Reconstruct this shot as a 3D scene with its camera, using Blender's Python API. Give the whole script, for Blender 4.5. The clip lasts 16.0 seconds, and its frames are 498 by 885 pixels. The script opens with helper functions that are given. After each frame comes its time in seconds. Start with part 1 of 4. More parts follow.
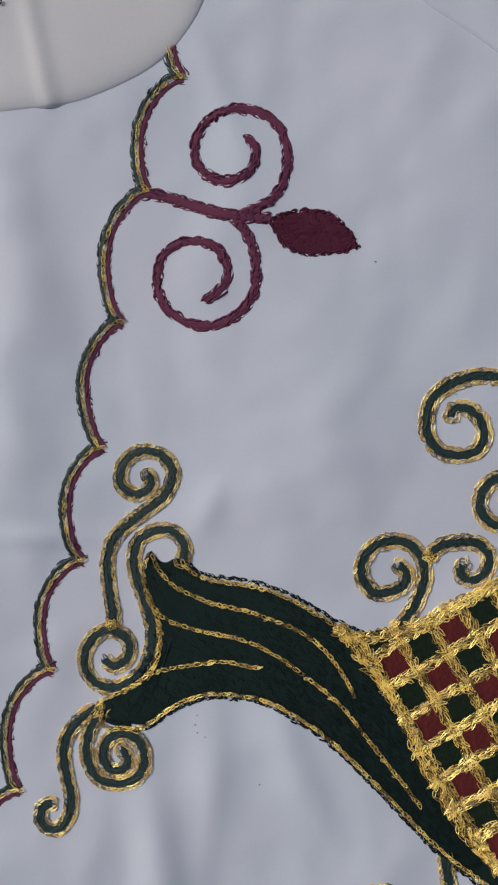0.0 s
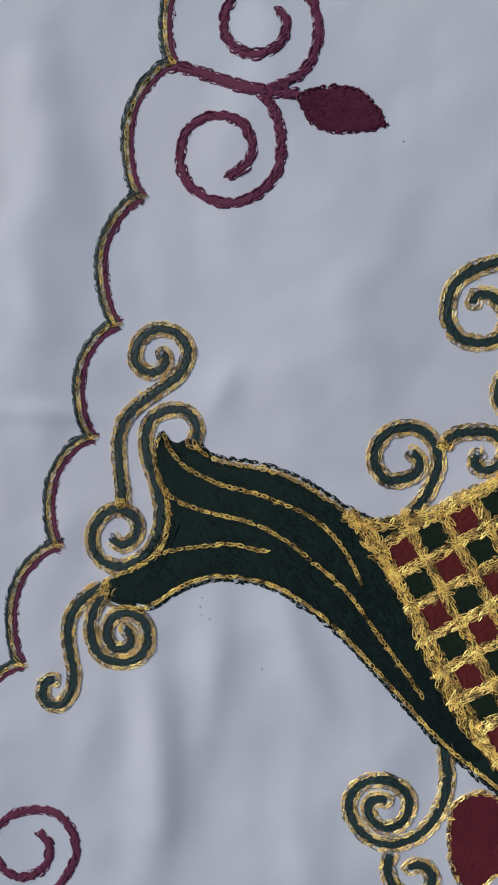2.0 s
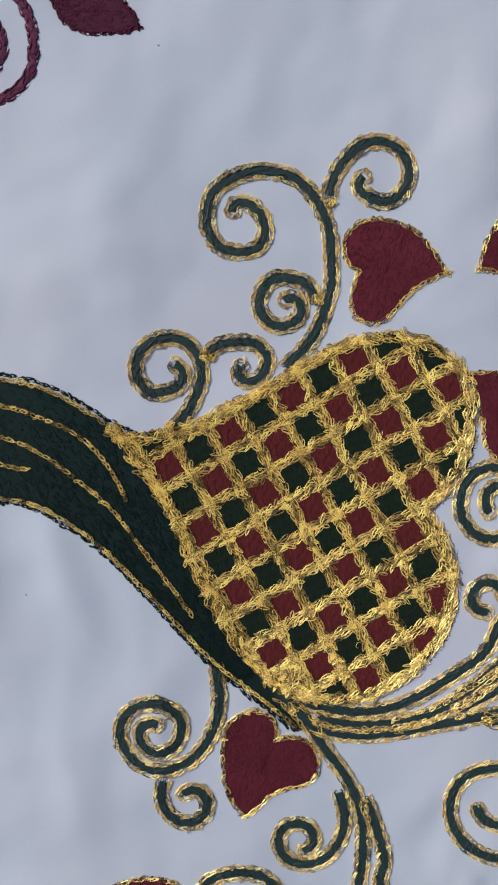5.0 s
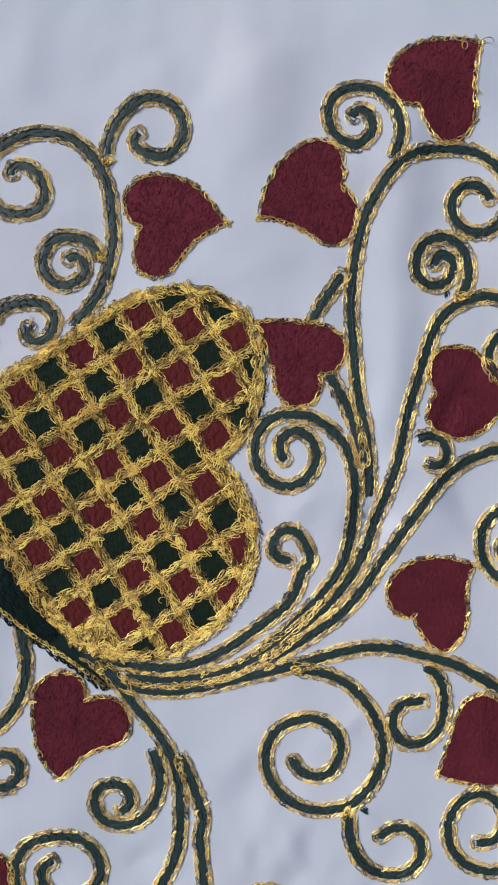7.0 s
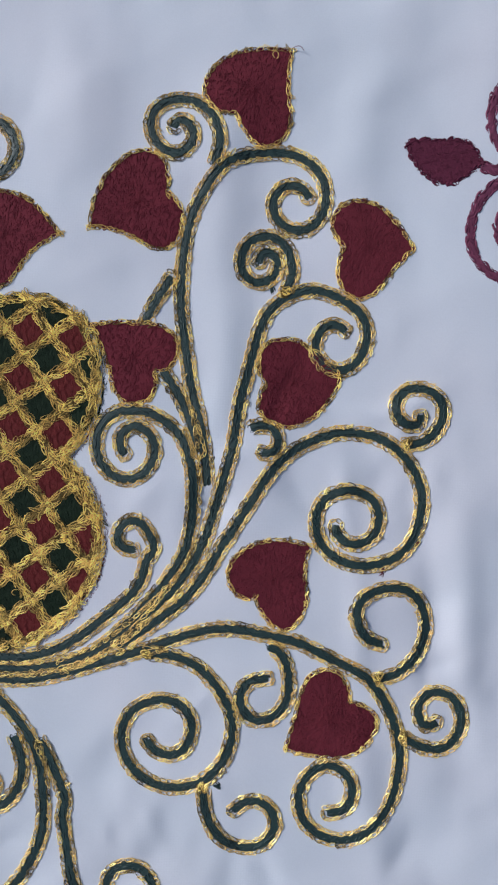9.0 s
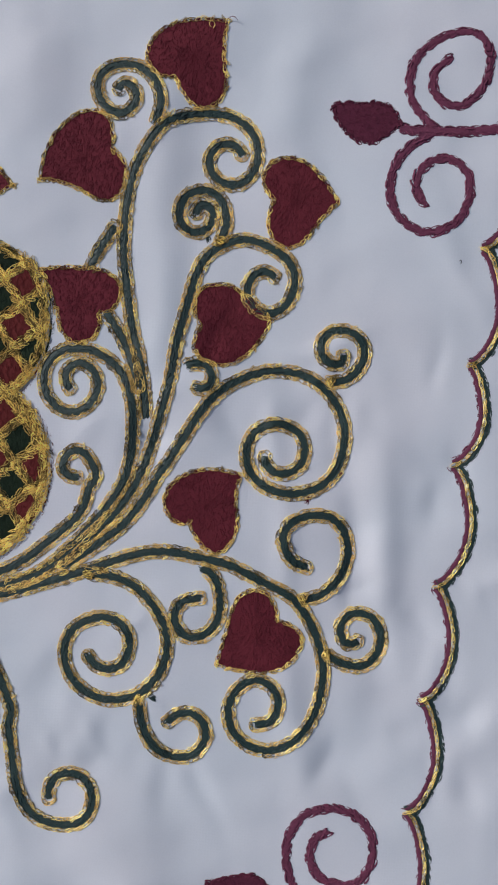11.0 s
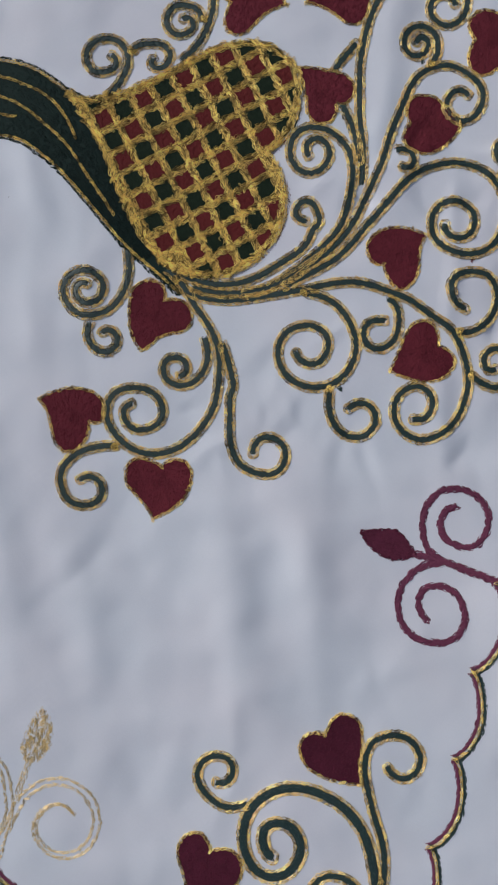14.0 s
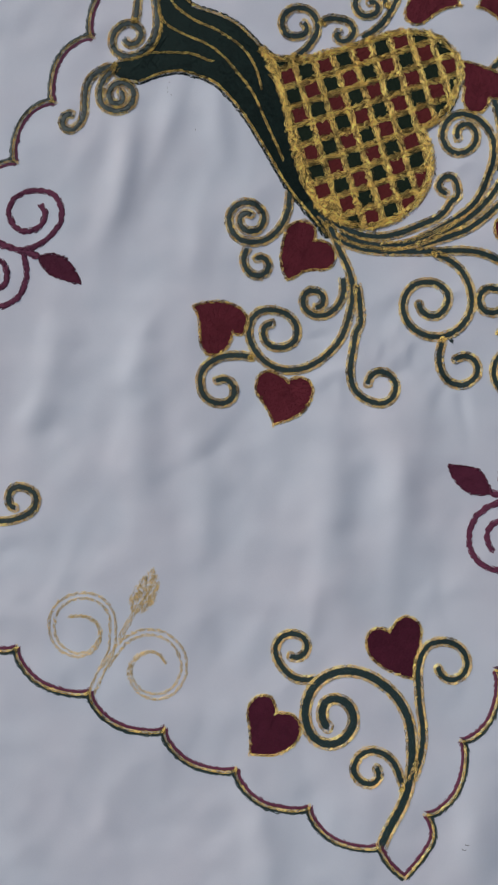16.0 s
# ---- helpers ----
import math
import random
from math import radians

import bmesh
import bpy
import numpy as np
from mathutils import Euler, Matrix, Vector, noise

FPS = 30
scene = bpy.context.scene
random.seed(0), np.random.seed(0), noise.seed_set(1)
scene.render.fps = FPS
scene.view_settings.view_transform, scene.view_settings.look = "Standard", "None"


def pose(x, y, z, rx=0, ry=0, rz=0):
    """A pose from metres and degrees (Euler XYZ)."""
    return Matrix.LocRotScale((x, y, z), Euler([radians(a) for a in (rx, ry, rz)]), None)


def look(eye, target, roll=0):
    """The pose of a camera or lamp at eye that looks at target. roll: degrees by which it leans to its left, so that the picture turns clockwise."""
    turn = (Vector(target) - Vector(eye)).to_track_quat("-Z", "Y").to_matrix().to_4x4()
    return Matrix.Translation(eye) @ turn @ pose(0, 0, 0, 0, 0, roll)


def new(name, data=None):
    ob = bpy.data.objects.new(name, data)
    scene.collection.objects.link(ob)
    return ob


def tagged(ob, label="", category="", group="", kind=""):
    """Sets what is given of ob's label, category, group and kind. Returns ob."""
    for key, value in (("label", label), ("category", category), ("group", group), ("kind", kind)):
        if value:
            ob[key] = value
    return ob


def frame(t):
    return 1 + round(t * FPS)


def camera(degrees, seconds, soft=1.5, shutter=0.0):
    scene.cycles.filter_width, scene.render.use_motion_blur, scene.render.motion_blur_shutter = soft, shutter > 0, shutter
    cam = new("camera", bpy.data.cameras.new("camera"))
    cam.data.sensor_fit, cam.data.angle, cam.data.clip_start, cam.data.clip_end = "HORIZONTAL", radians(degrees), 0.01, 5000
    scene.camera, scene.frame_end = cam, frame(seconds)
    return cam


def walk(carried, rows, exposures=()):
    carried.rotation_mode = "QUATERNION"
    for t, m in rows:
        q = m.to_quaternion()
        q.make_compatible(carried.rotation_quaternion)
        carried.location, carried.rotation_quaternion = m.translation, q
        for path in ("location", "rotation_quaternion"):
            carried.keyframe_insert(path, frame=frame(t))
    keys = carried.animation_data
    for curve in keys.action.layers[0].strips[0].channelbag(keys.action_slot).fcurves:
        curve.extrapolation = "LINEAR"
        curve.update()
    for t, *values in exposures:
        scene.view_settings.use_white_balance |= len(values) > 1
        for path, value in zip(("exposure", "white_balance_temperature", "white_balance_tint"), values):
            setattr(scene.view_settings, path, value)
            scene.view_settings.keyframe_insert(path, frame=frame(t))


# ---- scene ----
cam = camera(46.0, 16.0, soft=2.3)
PATH = [
    (0, pose(-0.1703, 0.1183, 0.2659, -1.69, 3.45, 1.30)),
    (0.5, pose(-0.1731, 0.1010, 0.2671, -2.36, 3.93, 2.09)),
    (1, pose(-0.1744, 0.0850, 0.2627, -2.38, 3.63, 2.55)),
    (1.5, pose(-0.1695, 0.0766, 0.2613, -2.56, 3.71, 3.03)),
    (2, pose(-0.1711, 0.0694, 0.2655, -2.54, 4.34, 3.74)),
    (2.5, pose(-0.1844, 0.0546, 0.2677, -2.81, 2.76, 4.58)),
    (3, pose(-0.1748, 0.0448, 0.2608, -2.52, 1.35, 4.77)),
    (3.5, pose(-0.1539, 0.0383, 0.2586, -2.19, 0.02, 4.55)),
    (4, pose(-0.1293, 0.0384, 0.2541, -2.51, -0.98, 4.09)),
    (6.5, pose(-0.0264, 0.0164, 0.2623, -0.92, -0.54, 1.26)),
    (7, pose(0.0057, 0.0118, 0.2591, -0.99, -0.44, 0.22)),
    (7.5, pose(0.0471, 0.0089, 0.2620, -0.97, 0.42, -0.72)),
    (8, pose(0.0547, 0.0085, 0.2700, -0.23, -0.03, -1.20)),
    (8.5, pose(0.0656, 0.0089, 0.2718, -0.18, 0.04, -1.82)),
    (9, pose(0.0818, 0.0050, 0.2730, -0.47, 0.16, -2.35)),
    (11.5, pose(0.1137, -0.0563, 0.3090, 0.99, 0.19, -1.45)),
    (12, pose(0.0902, -0.0905, 0.3265, 1.56, 0.09, -0.50)),
    (12.5, pose(0.0722, -0.1270, 0.3419, 1.46, -0.14, 1.26)),
    (13, pose(0.0580, -0.1555, 0.3549, 0.92, 0.18, 3.02)),
    (13.5, pose(0.0310, -0.1885, 0.3762, 1.28, 0.53, 4.69)),
    (14, pose(0.0068, -0.2074, 0.3956, 1.44, 0.51, 5.70)),
    (14.5, pose(-0.0163, -0.2266, 0.4186, 1.31, 0.08, 7.93)),
    (15, pose(-0.0435, -0.2468, 0.4296, 0.94, -0.20, 10.50)),
    (15.5, pose(-0.0590, -0.2636, 0.4442, 0.87, 0.13, 13.11)),
    (16, pose(-0.0680, -0.2835, 0.4573, 1.27, 0.12, 15.37)),
]
TINT = 10
walk(cam, PATH, exposures=[(t, stops, kelvin, TINT) for t, stops, kelvin in (
    (0.0, -0.07, 6430), (2.0, -0.05, 6230), (3.5, 0.0, 6210), (6.5, 0.27, 6080), (7.2, 0.30, 6180), (8.0, 0.26, 5980), (9.0, 0.23, 5940),
    (11.5, 0.06, 6400), (12.5, 0.13, 6500), (13.5, 0.07, 6330), (15.0, -0.05, 6330), (16.0, -0.11, 6420))])

# ---- daylight: a pale sky and a broad veiled sun ----
world = bpy.data.worlds.new("sky")
scene.world = world
world.use_nodes = True
sky = world.node_tree.nodes.new("ShaderNodeTexSky")
sky.sky_type = 'NISHITA'
sky.sun_disc = False
sky.sun_elevation, sky.sun_rotation = radians(33), radians(-62)
sky.air_density, sky.dust_density, sky.ozone_density = 1.0, 3.0, 1.0
background = world.node_tree.nodes["Background"]
background.inputs["Strength"].default_value = 0.052
world.node_tree.links.new(sky.outputs["Color"], background.inputs["Color"])

sun = new("sun", bpy.data.lights.new("sun", 'SUN'))
sun.data.energy, sun.data.angle, sun.data.color = 1.95, radians(16), (1.0, 0.975, 0.95)
sun.matrix_world = look((-0.74, 0.39, 0.55), (0, 0, 0))


# ---- materials ----
def material(name, colour, rough=0.8, metal=0.0, vary=0.25, grain=900.0, bump=0.3, blotch=0.1, spread=40.0, island=0.0,
             sheen=0.0, weave=0.0, gloss=0.5, crumple=0.0, tint=None):
    """A thread or fabric: colour uneven at two scales and from stitch to stitch, with fine relief."""
    mat = bpy.data.materials.new(name)
    mat.use_nodes = True
    nodes, links = mat.node_tree.nodes, mat.node_tree.links
    surf = nodes["Principled BSDF"]
    place = nodes.new("ShaderNodeTexCoord")

    def noise_node(scale, detail):
        n = nodes.new("ShaderNodeTexNoise")
        n.inputs["Scale"].default_value, n.inputs["Detail"].default_value = scale, detail
        links.new(place.outputs["Object"], n.inputs["Vector"])
        return n.outputs["Fac"]

    def math_node(kind, a, b):
        n = nodes.new("ShaderNodeMath")
        n.operation = kind
        for slot, value in zip(n.inputs, (a, b)):
            if isinstance(value, (int, float)):
                slot.default_value = value
            else:
                links.new(value, slot)
        return n.outputs[0]

    fine, wide = noise_node(grain, 4), noise_node(spread, 3)
    tone = math_node('ADD', math_node('MULTIPLY', math_node('SUBTRACT', fine, 0.5), vary * 2),
                     math_node('MULTIPLY', math_node('SUBTRACT', wide, 0.5), blotch * 2))
    if island:
        geo = nodes.new("ShaderNodeNewGeometry")
        tone = math_node('ADD', tone, math_node('MULTIPLY', math_node('SUBTRACT', geo.outputs["Random Per Island"], 0.5), island * 2))
    level = math_node('ADD', tone, 1.0)
    mix = nodes.new("ShaderNodeVectorMath")
    mix.operation = 'SCALE'
    mix.inputs[0].default_value = colour
    # second hue in broad patches: light reflected onto the cloth, put into its colour
    if tint:
        blend = nodes.new("ShaderNodeMix")
        blend.data_type = 'RGBA'
        blend.inputs["A"].default_value, blend.inputs["B"].default_value = (*colour, 1), (*tint, 1)
        steep = math_node('MULTIPLY', math_node('SUBTRACT', noise_node(9, 3), 0.38), 4.0)
        steep.node.use_clamp = True
        links.new(steep, blend.inputs["Factor"])
        links.new(blend.outputs["Result"], mix.inputs[0])
    links.new(level, mix.inputs["Scale"])
    links.new(mix.outputs[0], surf.inputs["Base Color"])
    surf.inputs["Roughness"].default_value = rough
    surf.inputs["Metallic"].default_value = metal
    surf.inputs["Specular IOR Level"].default_value = gloss
    surf.inputs["Sheen Weight"].default_value = sheen
    surf.inputs["Sheen Roughness"].default_value = 0.6
    relief = fine
    if weave:
        across = []
        for way in ('X', 'Y'):
            w = nodes.new("ShaderNodeTexWave")
            w.bands_direction = way
            w.inputs["Scale"].default_value, w.inputs["Distortion"].default_value = weave, 0.6
            links.new(place.outputs["Object"], w.inputs["Vector"])
            across.append(w.outputs["Fac"])
        relief = math_node('ADD', math_node('MULTIPLY', fine, 0.6), math_node('MULTIPLY', math_node('ADD', *across), 0.25))
    hump = nodes.new("ShaderNodeBump")
    hump.inputs["Strength"].default_value, hump.inputs["Distance"].default_value = bump, 0.0004
    links.new(relief, hump.inputs["Height"])
    links.new(hump.outputs[0], surf.inputs["Normal"])
    if crumple:
        under = nodes.new("ShaderNodeBump")
        under.inputs["Strength"].default_value, under.inputs["Distance"].default_value = crumple, 0.008
        links.new(math_node('ADD', noise_node(17, 1.0), math_node('MULTIPLY', noise_node(48, 0.5), 0.36)), under.inputs["Height"])
        links.new(under.outputs[0], hump.inputs["Normal"])
    return mat


# The tint paints patches of reflected light into the white.
COTTON = material("white_cotton", (0.695, 0.735, 0.81), 0.85, vary=0.05, grain=1400, bump=0.15, blotch=0.06, spread=14, sheen=0.1, weave=420,
                  crumple=0.45, tint=(0.73, 0.74, 0.81))
COTTON_WARM = material("cream_cotton", (0.80, 0.77, 0.765), 0.85, vary=0.05, grain=1400, bump=0.25, blotch=0.05, spread=14, sheen=0.1, weave=420)
GREEN = material("green_thread", (0.028, 0.053, 0.050), 0.45, vary=0.3, grain=1800, blotch=0.15, island=0.3)
DARK_GREEN = material("dark_green_pile", (0.0125, 0.0245, 0.013), 0.85, vary=0.35, grain=1500, bump=0.5, blotch=0.2, island=0.3, gloss=0.22)
HORN_GREEN = material("blackish_green_pile", (0.0085, 0.0215, 0.0185), 0.85, vary=0.35, grain=1500, bump=0.5, blotch=0.2, island=0.3, gloss=0.22)
# Maroon darkened for the leaves: the dense pile's self-shade put into the colour.
MAROON_PILE_SHADED = material("maroon_pile_shaded", (0.112, 0.023, 0.047), 0.85, vary=0.3, grain=1300, bump=0.35, blotch=0.2, spread=90, island=0.17, gloss=0.15)
MAROON = material("maroon_thread", (0.17, 0.047, 0.088), 0.85, gloss=0.15, vary=0.25, grain=1500, blotch=0.12, island=0.25)
RED = material("dark_red_pile", (0.142, 0.0225, 0.034), 0.85, vary=0.22, grain=1300, bump=0.35, blotch=0.25, spread=90, island=0.17, gloss=0.15)
# The hearts' red shifted warmer: light off the gold net put into the colour.
RED_GOLD_LIT = material("gold_lit_red_pile", (0.148, 0.025, 0.025), 0.85, vary=0.22, grain=1300, bump=0.35, blotch=0.25, spread=90, island=0.17, gloss=0.15)
RED_DULL = material("purplish_red_pile", (0.096, 0.017, 0.035), 0.85, vary=0.3, grain=1300, bump=0.35, blotch=0.25, spread=90, island=0.17, gloss=0.15)
# Next two: glints painted as strong tone steps, loop to loop and in the grain.
GOLD = material("gold_thread", (0.96, 0.66, 0.20), 0.46, 0.45, vary=0.5, grain=1300, bump=0.2, blotch=0.08, island=0.9)
GOLD_EDGE = material("fine_gold_thread", (0.86, 0.59, 0.21), 0.5, 0.45, vary=0.5, grain=1300, bump=0.2, blotch=0.08, island=0.9)
GOLD_PALE = material("pale_gold_thread", (0.78, 0.60, 0.30), 0.45, 0.35, vary=0.35, grain=1600, bump=0.2, island=0.3)
GOLD_BASE = material("gold_ground", (0.17, 0.10, 0.03), 0.7, 0.2, vary=0.5, grain=900, bump=0.6, blotch=0.2)
LINT = material("dark_lint", (0.03, 0.03, 0.035), 0.9)
WOOD = material("brown_wood", (0.2, 0.12, 0.07), 0.55, vary=0.3, grain=60, blotch=0.2, spread=8)
PLASTER = material("grey_floor", (0.35, 0.33, 0.31), 0.8, vary=0.15, grain=80, blotch=0.15, spread=3)

MM = 0.001
dice = np.random.default_rng(7)

# ---- the lie of the cloth: broad soft folds, from one end to the other, with height and half width ----
FOLDS = [
    (-30, -234, 36, -384, 1.8, 17),
    (-180, -220, -131, -353, 1.8, 18),
    (-125, -260, -80, -375, 1.6, 14),
    (32, -236, 64, -340, 2, 14),
    (-89, -241, -45, -320, -0.8, 14),
    (-243, -218, -231, -326, 1.8, 14),
    (1, -541, 31, -598, 2.2, 12),
    (174, -484, 183, -555, 2.5, 16),
    (45, -216, 48, -319, 1.2, 16),
    (4, -268, 17, -351, 1.1, 15),
    (193, -283, 214, -369, 2.2, 18),
    (154, 184, 138, 122, 2.4, 14),
    (179, -40, 184, -119, 2, 9),
    (168, -61, 171, -111, -1.3, 7),
    (120, -146, 128, -206, 1.8, 10),
    (121, -59, 125, -104, 1.2, 7),
    (43, -21, 53, 15, 1, 8),
    (72, 48, 70, 4, 1.6, 9),
    (79, 140, 77, 63, 1.8, 12),
    (2, 186, 5, 127, 1.8, 18),
    (-232, -52, -225, -138, 2.8, 11),
    (-255, -62, -259, -103, 1.8, 11),
    (-206, -21, -204, -77, 1.3, 9),
    (-175, -11, -163, -65, 1.3, 9),
    (-152, -38, -140, -73, 1, 8),
    (-161, 149, -145, 50, 1.8, 26),
    (-219, 154, -194, 120, 1.2, 14),
    (-299, 180, -285, 75, 2.2, 16),
    (-302, 66, -272, 62, 1.5, 5),
    (-298, 232, -273, 151, 1.8, 14),
    (-209, -600, -106, -660, -4, 16),
    (-185, -618, -109, -648, 3, 14),
]


# many small creases, mostly along the cloth's length
CREASES = []
for count, spread, length, tall, half in ((120, 40, (14, 40), (0.25, 0.9), (6, 13)), (12, 45, (40, 95), (0.5, 1.2), (16, 34))):
    for _ in range(count):
        turn = radians(random.gauss(98, spread))
        CREASES.append((random.uniform(-380, 320), random.uniform(-680, 360), math.cos(turn), math.sin(turn),
                        random.uniform(*length), random.choice((-1, 1, 1)) * random.uniform(*tall), random.uniform(*half)))
# the cloth puckers most between the stems
for _ in range(95):
    turn = radians(random.gauss(98, 32))
    CREASES.append((random.uniform(-40, 230), random.uniform(-215, 30), math.cos(turn), math.sin(turn),
                    random.uniform(9, 30), random.choice((-1, 1)) * random.uniform(0.35, 0.95), random.uniform(4, 8)))


def lie(x, y):
    """Height of the cloth in mm over the plan, x and y in mm."""
    shape = np.shape(x)
    x, y = np.atleast_1d(np.asarray(x, float)), np.atleast_1d(np.asarray(y, float))
    z = 0.7 * np.sin(x / 31 + 0.9 * np.sin(y / 63)) + 0.6 * np.sin(y / 74 + 0.8 * np.sin(x / 57) + 1.3)
    z = z + 0.13 * np.sin(x / 13.1 + 1.5 * np.sin(y / 31)) * np.sin(y / 17.3 + 1.2 * np.sin(x / 27))
    for ax, ay, bx, by, tall, half in FOLDS:
        dx, dy = bx - ax, by - ay
        long = math.hypot(dx, dy)
        along = ((x - ax) * dx + (y - ay) * dy) / long
        aside = ((x - ax) * dy - (y - ay) * dx) / long + 6 * np.sin(along / 45 + ax)
        ends = 1 / (1 + np.exp(-(along) / 14)) / (1 + np.exp((along - long) / 14))
        z = z + 1.4 * tall * ends * np.exp(-(aside / half) ** 2)
    # dense needlework keeps the cloth flat: the basket, the horn and the stems that spring from them
    loose = 1.0
    for cx, cy, rx, ry in ((-52, 0, 82, 88), (-175, -2, 95, 62), (25, -75, 85, 42)):
        loose = loose * (1 - 0.9 * np.exp(-((x - cx) / rx) ** 4 - ((y - cy) / ry) ** 4))
    loose = loose + np.zeros_like(x)
    for ax, ay, c, s, long, tall, half in CREASES:
        along, aside = (x - ax) * c + (y - ay) * s, (y - ay) * c - (x - ax) * s
        near = (np.abs(along) < 2.2 * long) & (np.abs(aside) < 3.2 * half + 0.12 * long)
        if near.any():
            along, aside = along[near], aside[near] + 0.12 * long * np.sin(along[near] / long * 2.2 + ax)
            z[near] += 1.4 * loose[near] * tall * np.exp(-1.5 * (along / long) ** 2 - np.abs(aside / half) ** 1.8)
    return z if shape else z[0]


# ---- needlework tools, all in mm on the plan ----
def curve(points, step=0.8, smooth=40.0):
    """An even, flowing line through guide points."""
    p = np.array(points, float)
    if len(p) == 2:
        n = max(2, int(np.hypot(*(p[1] - p[0])) / step))
        return p[0] + np.linspace(0, 1, n)[:, None] * (p[1] - p[0])
    s = np.r_[0, np.cumsum(np.sqrt(np.hypot(*np.diff(p, axis=0).T)))]
    h, n = np.diff(s), len(p)
    a = np.eye(n)
    r = np.zeros((n, 2))
    for i in range(1, n - 1):
        a[i, i - 1:i + 2] = h[i - 1], 2 * (h[i - 1] + h[i]), h[i]
        r[i] = 6 * ((p[i + 1] - p[i]) / h[i] - (p[i] - p[i - 1]) / h[i - 1])
    a[0, 1], a[-1, -2] = -0.6, -0.6
    m = np.linalg.solve(a, r)
    u = np.linspace(0, s[-1], 40 * n)
    k = np.clip(np.searchsorted(s, u) - 1, 0, n - 2)
    l, q = (u - s[k])[:, None], (s[k + 1] - u)[:, None]
    hk = h[k][:, None]
    d = (m[k] * q ** 3 + m[k + 1] * l ** 3) / (6 * hk) + (p[k] / hk - m[k] * hk / 6) * q + (p[k + 1] / hk - m[k + 1] * hk / 6) * l
    d = evened(d, step)
    if smooth and len(d) > 8:
        t = np.diff(np.eye(len(d)), 3, axis=0)
        d = np.linalg.solve(np.eye(len(d)) + smooth * t.T @ t, d)
    return d


def evened(d, step):
    s = np.r_[0, np.cumsum(np.hypot(*np.diff(d, axis=0).T))]
    u = np.linspace(0, s[-1], max(2, int(s[-1] / step) + 1))
    return np.stack([np.interp(u, s, d[:, 0]), np.interp(u, s, d[:, 1])], 1)


def sides(d):
    """Unit tangents and left normals along a line."""
    t = np.gradient(d, axis=0)
    t /= np.hypot(*t.T)[:, None] + 1e-9
    return t, np.stack([-t[:, 1], t[:, 0]], 1)


def shifted(d, off):
    return d + sides(d)[1] * off


def around(d, off):
    """The line that runs up one side of a band, round its end and back down the other side."""
    t, n = sides(d)
    turn = np.linspace(math.pi / 2, -math.pi / 2, 9)[1:-1, None]
    cap = d[-1] + off * (0.75 * np.cos(turn) * t[-1] + np.sin(turn) * n[-1])
    return evened(np.concatenate([shifted(d, off), cap, shifted(d, -off)[::-1]]), 0.5)


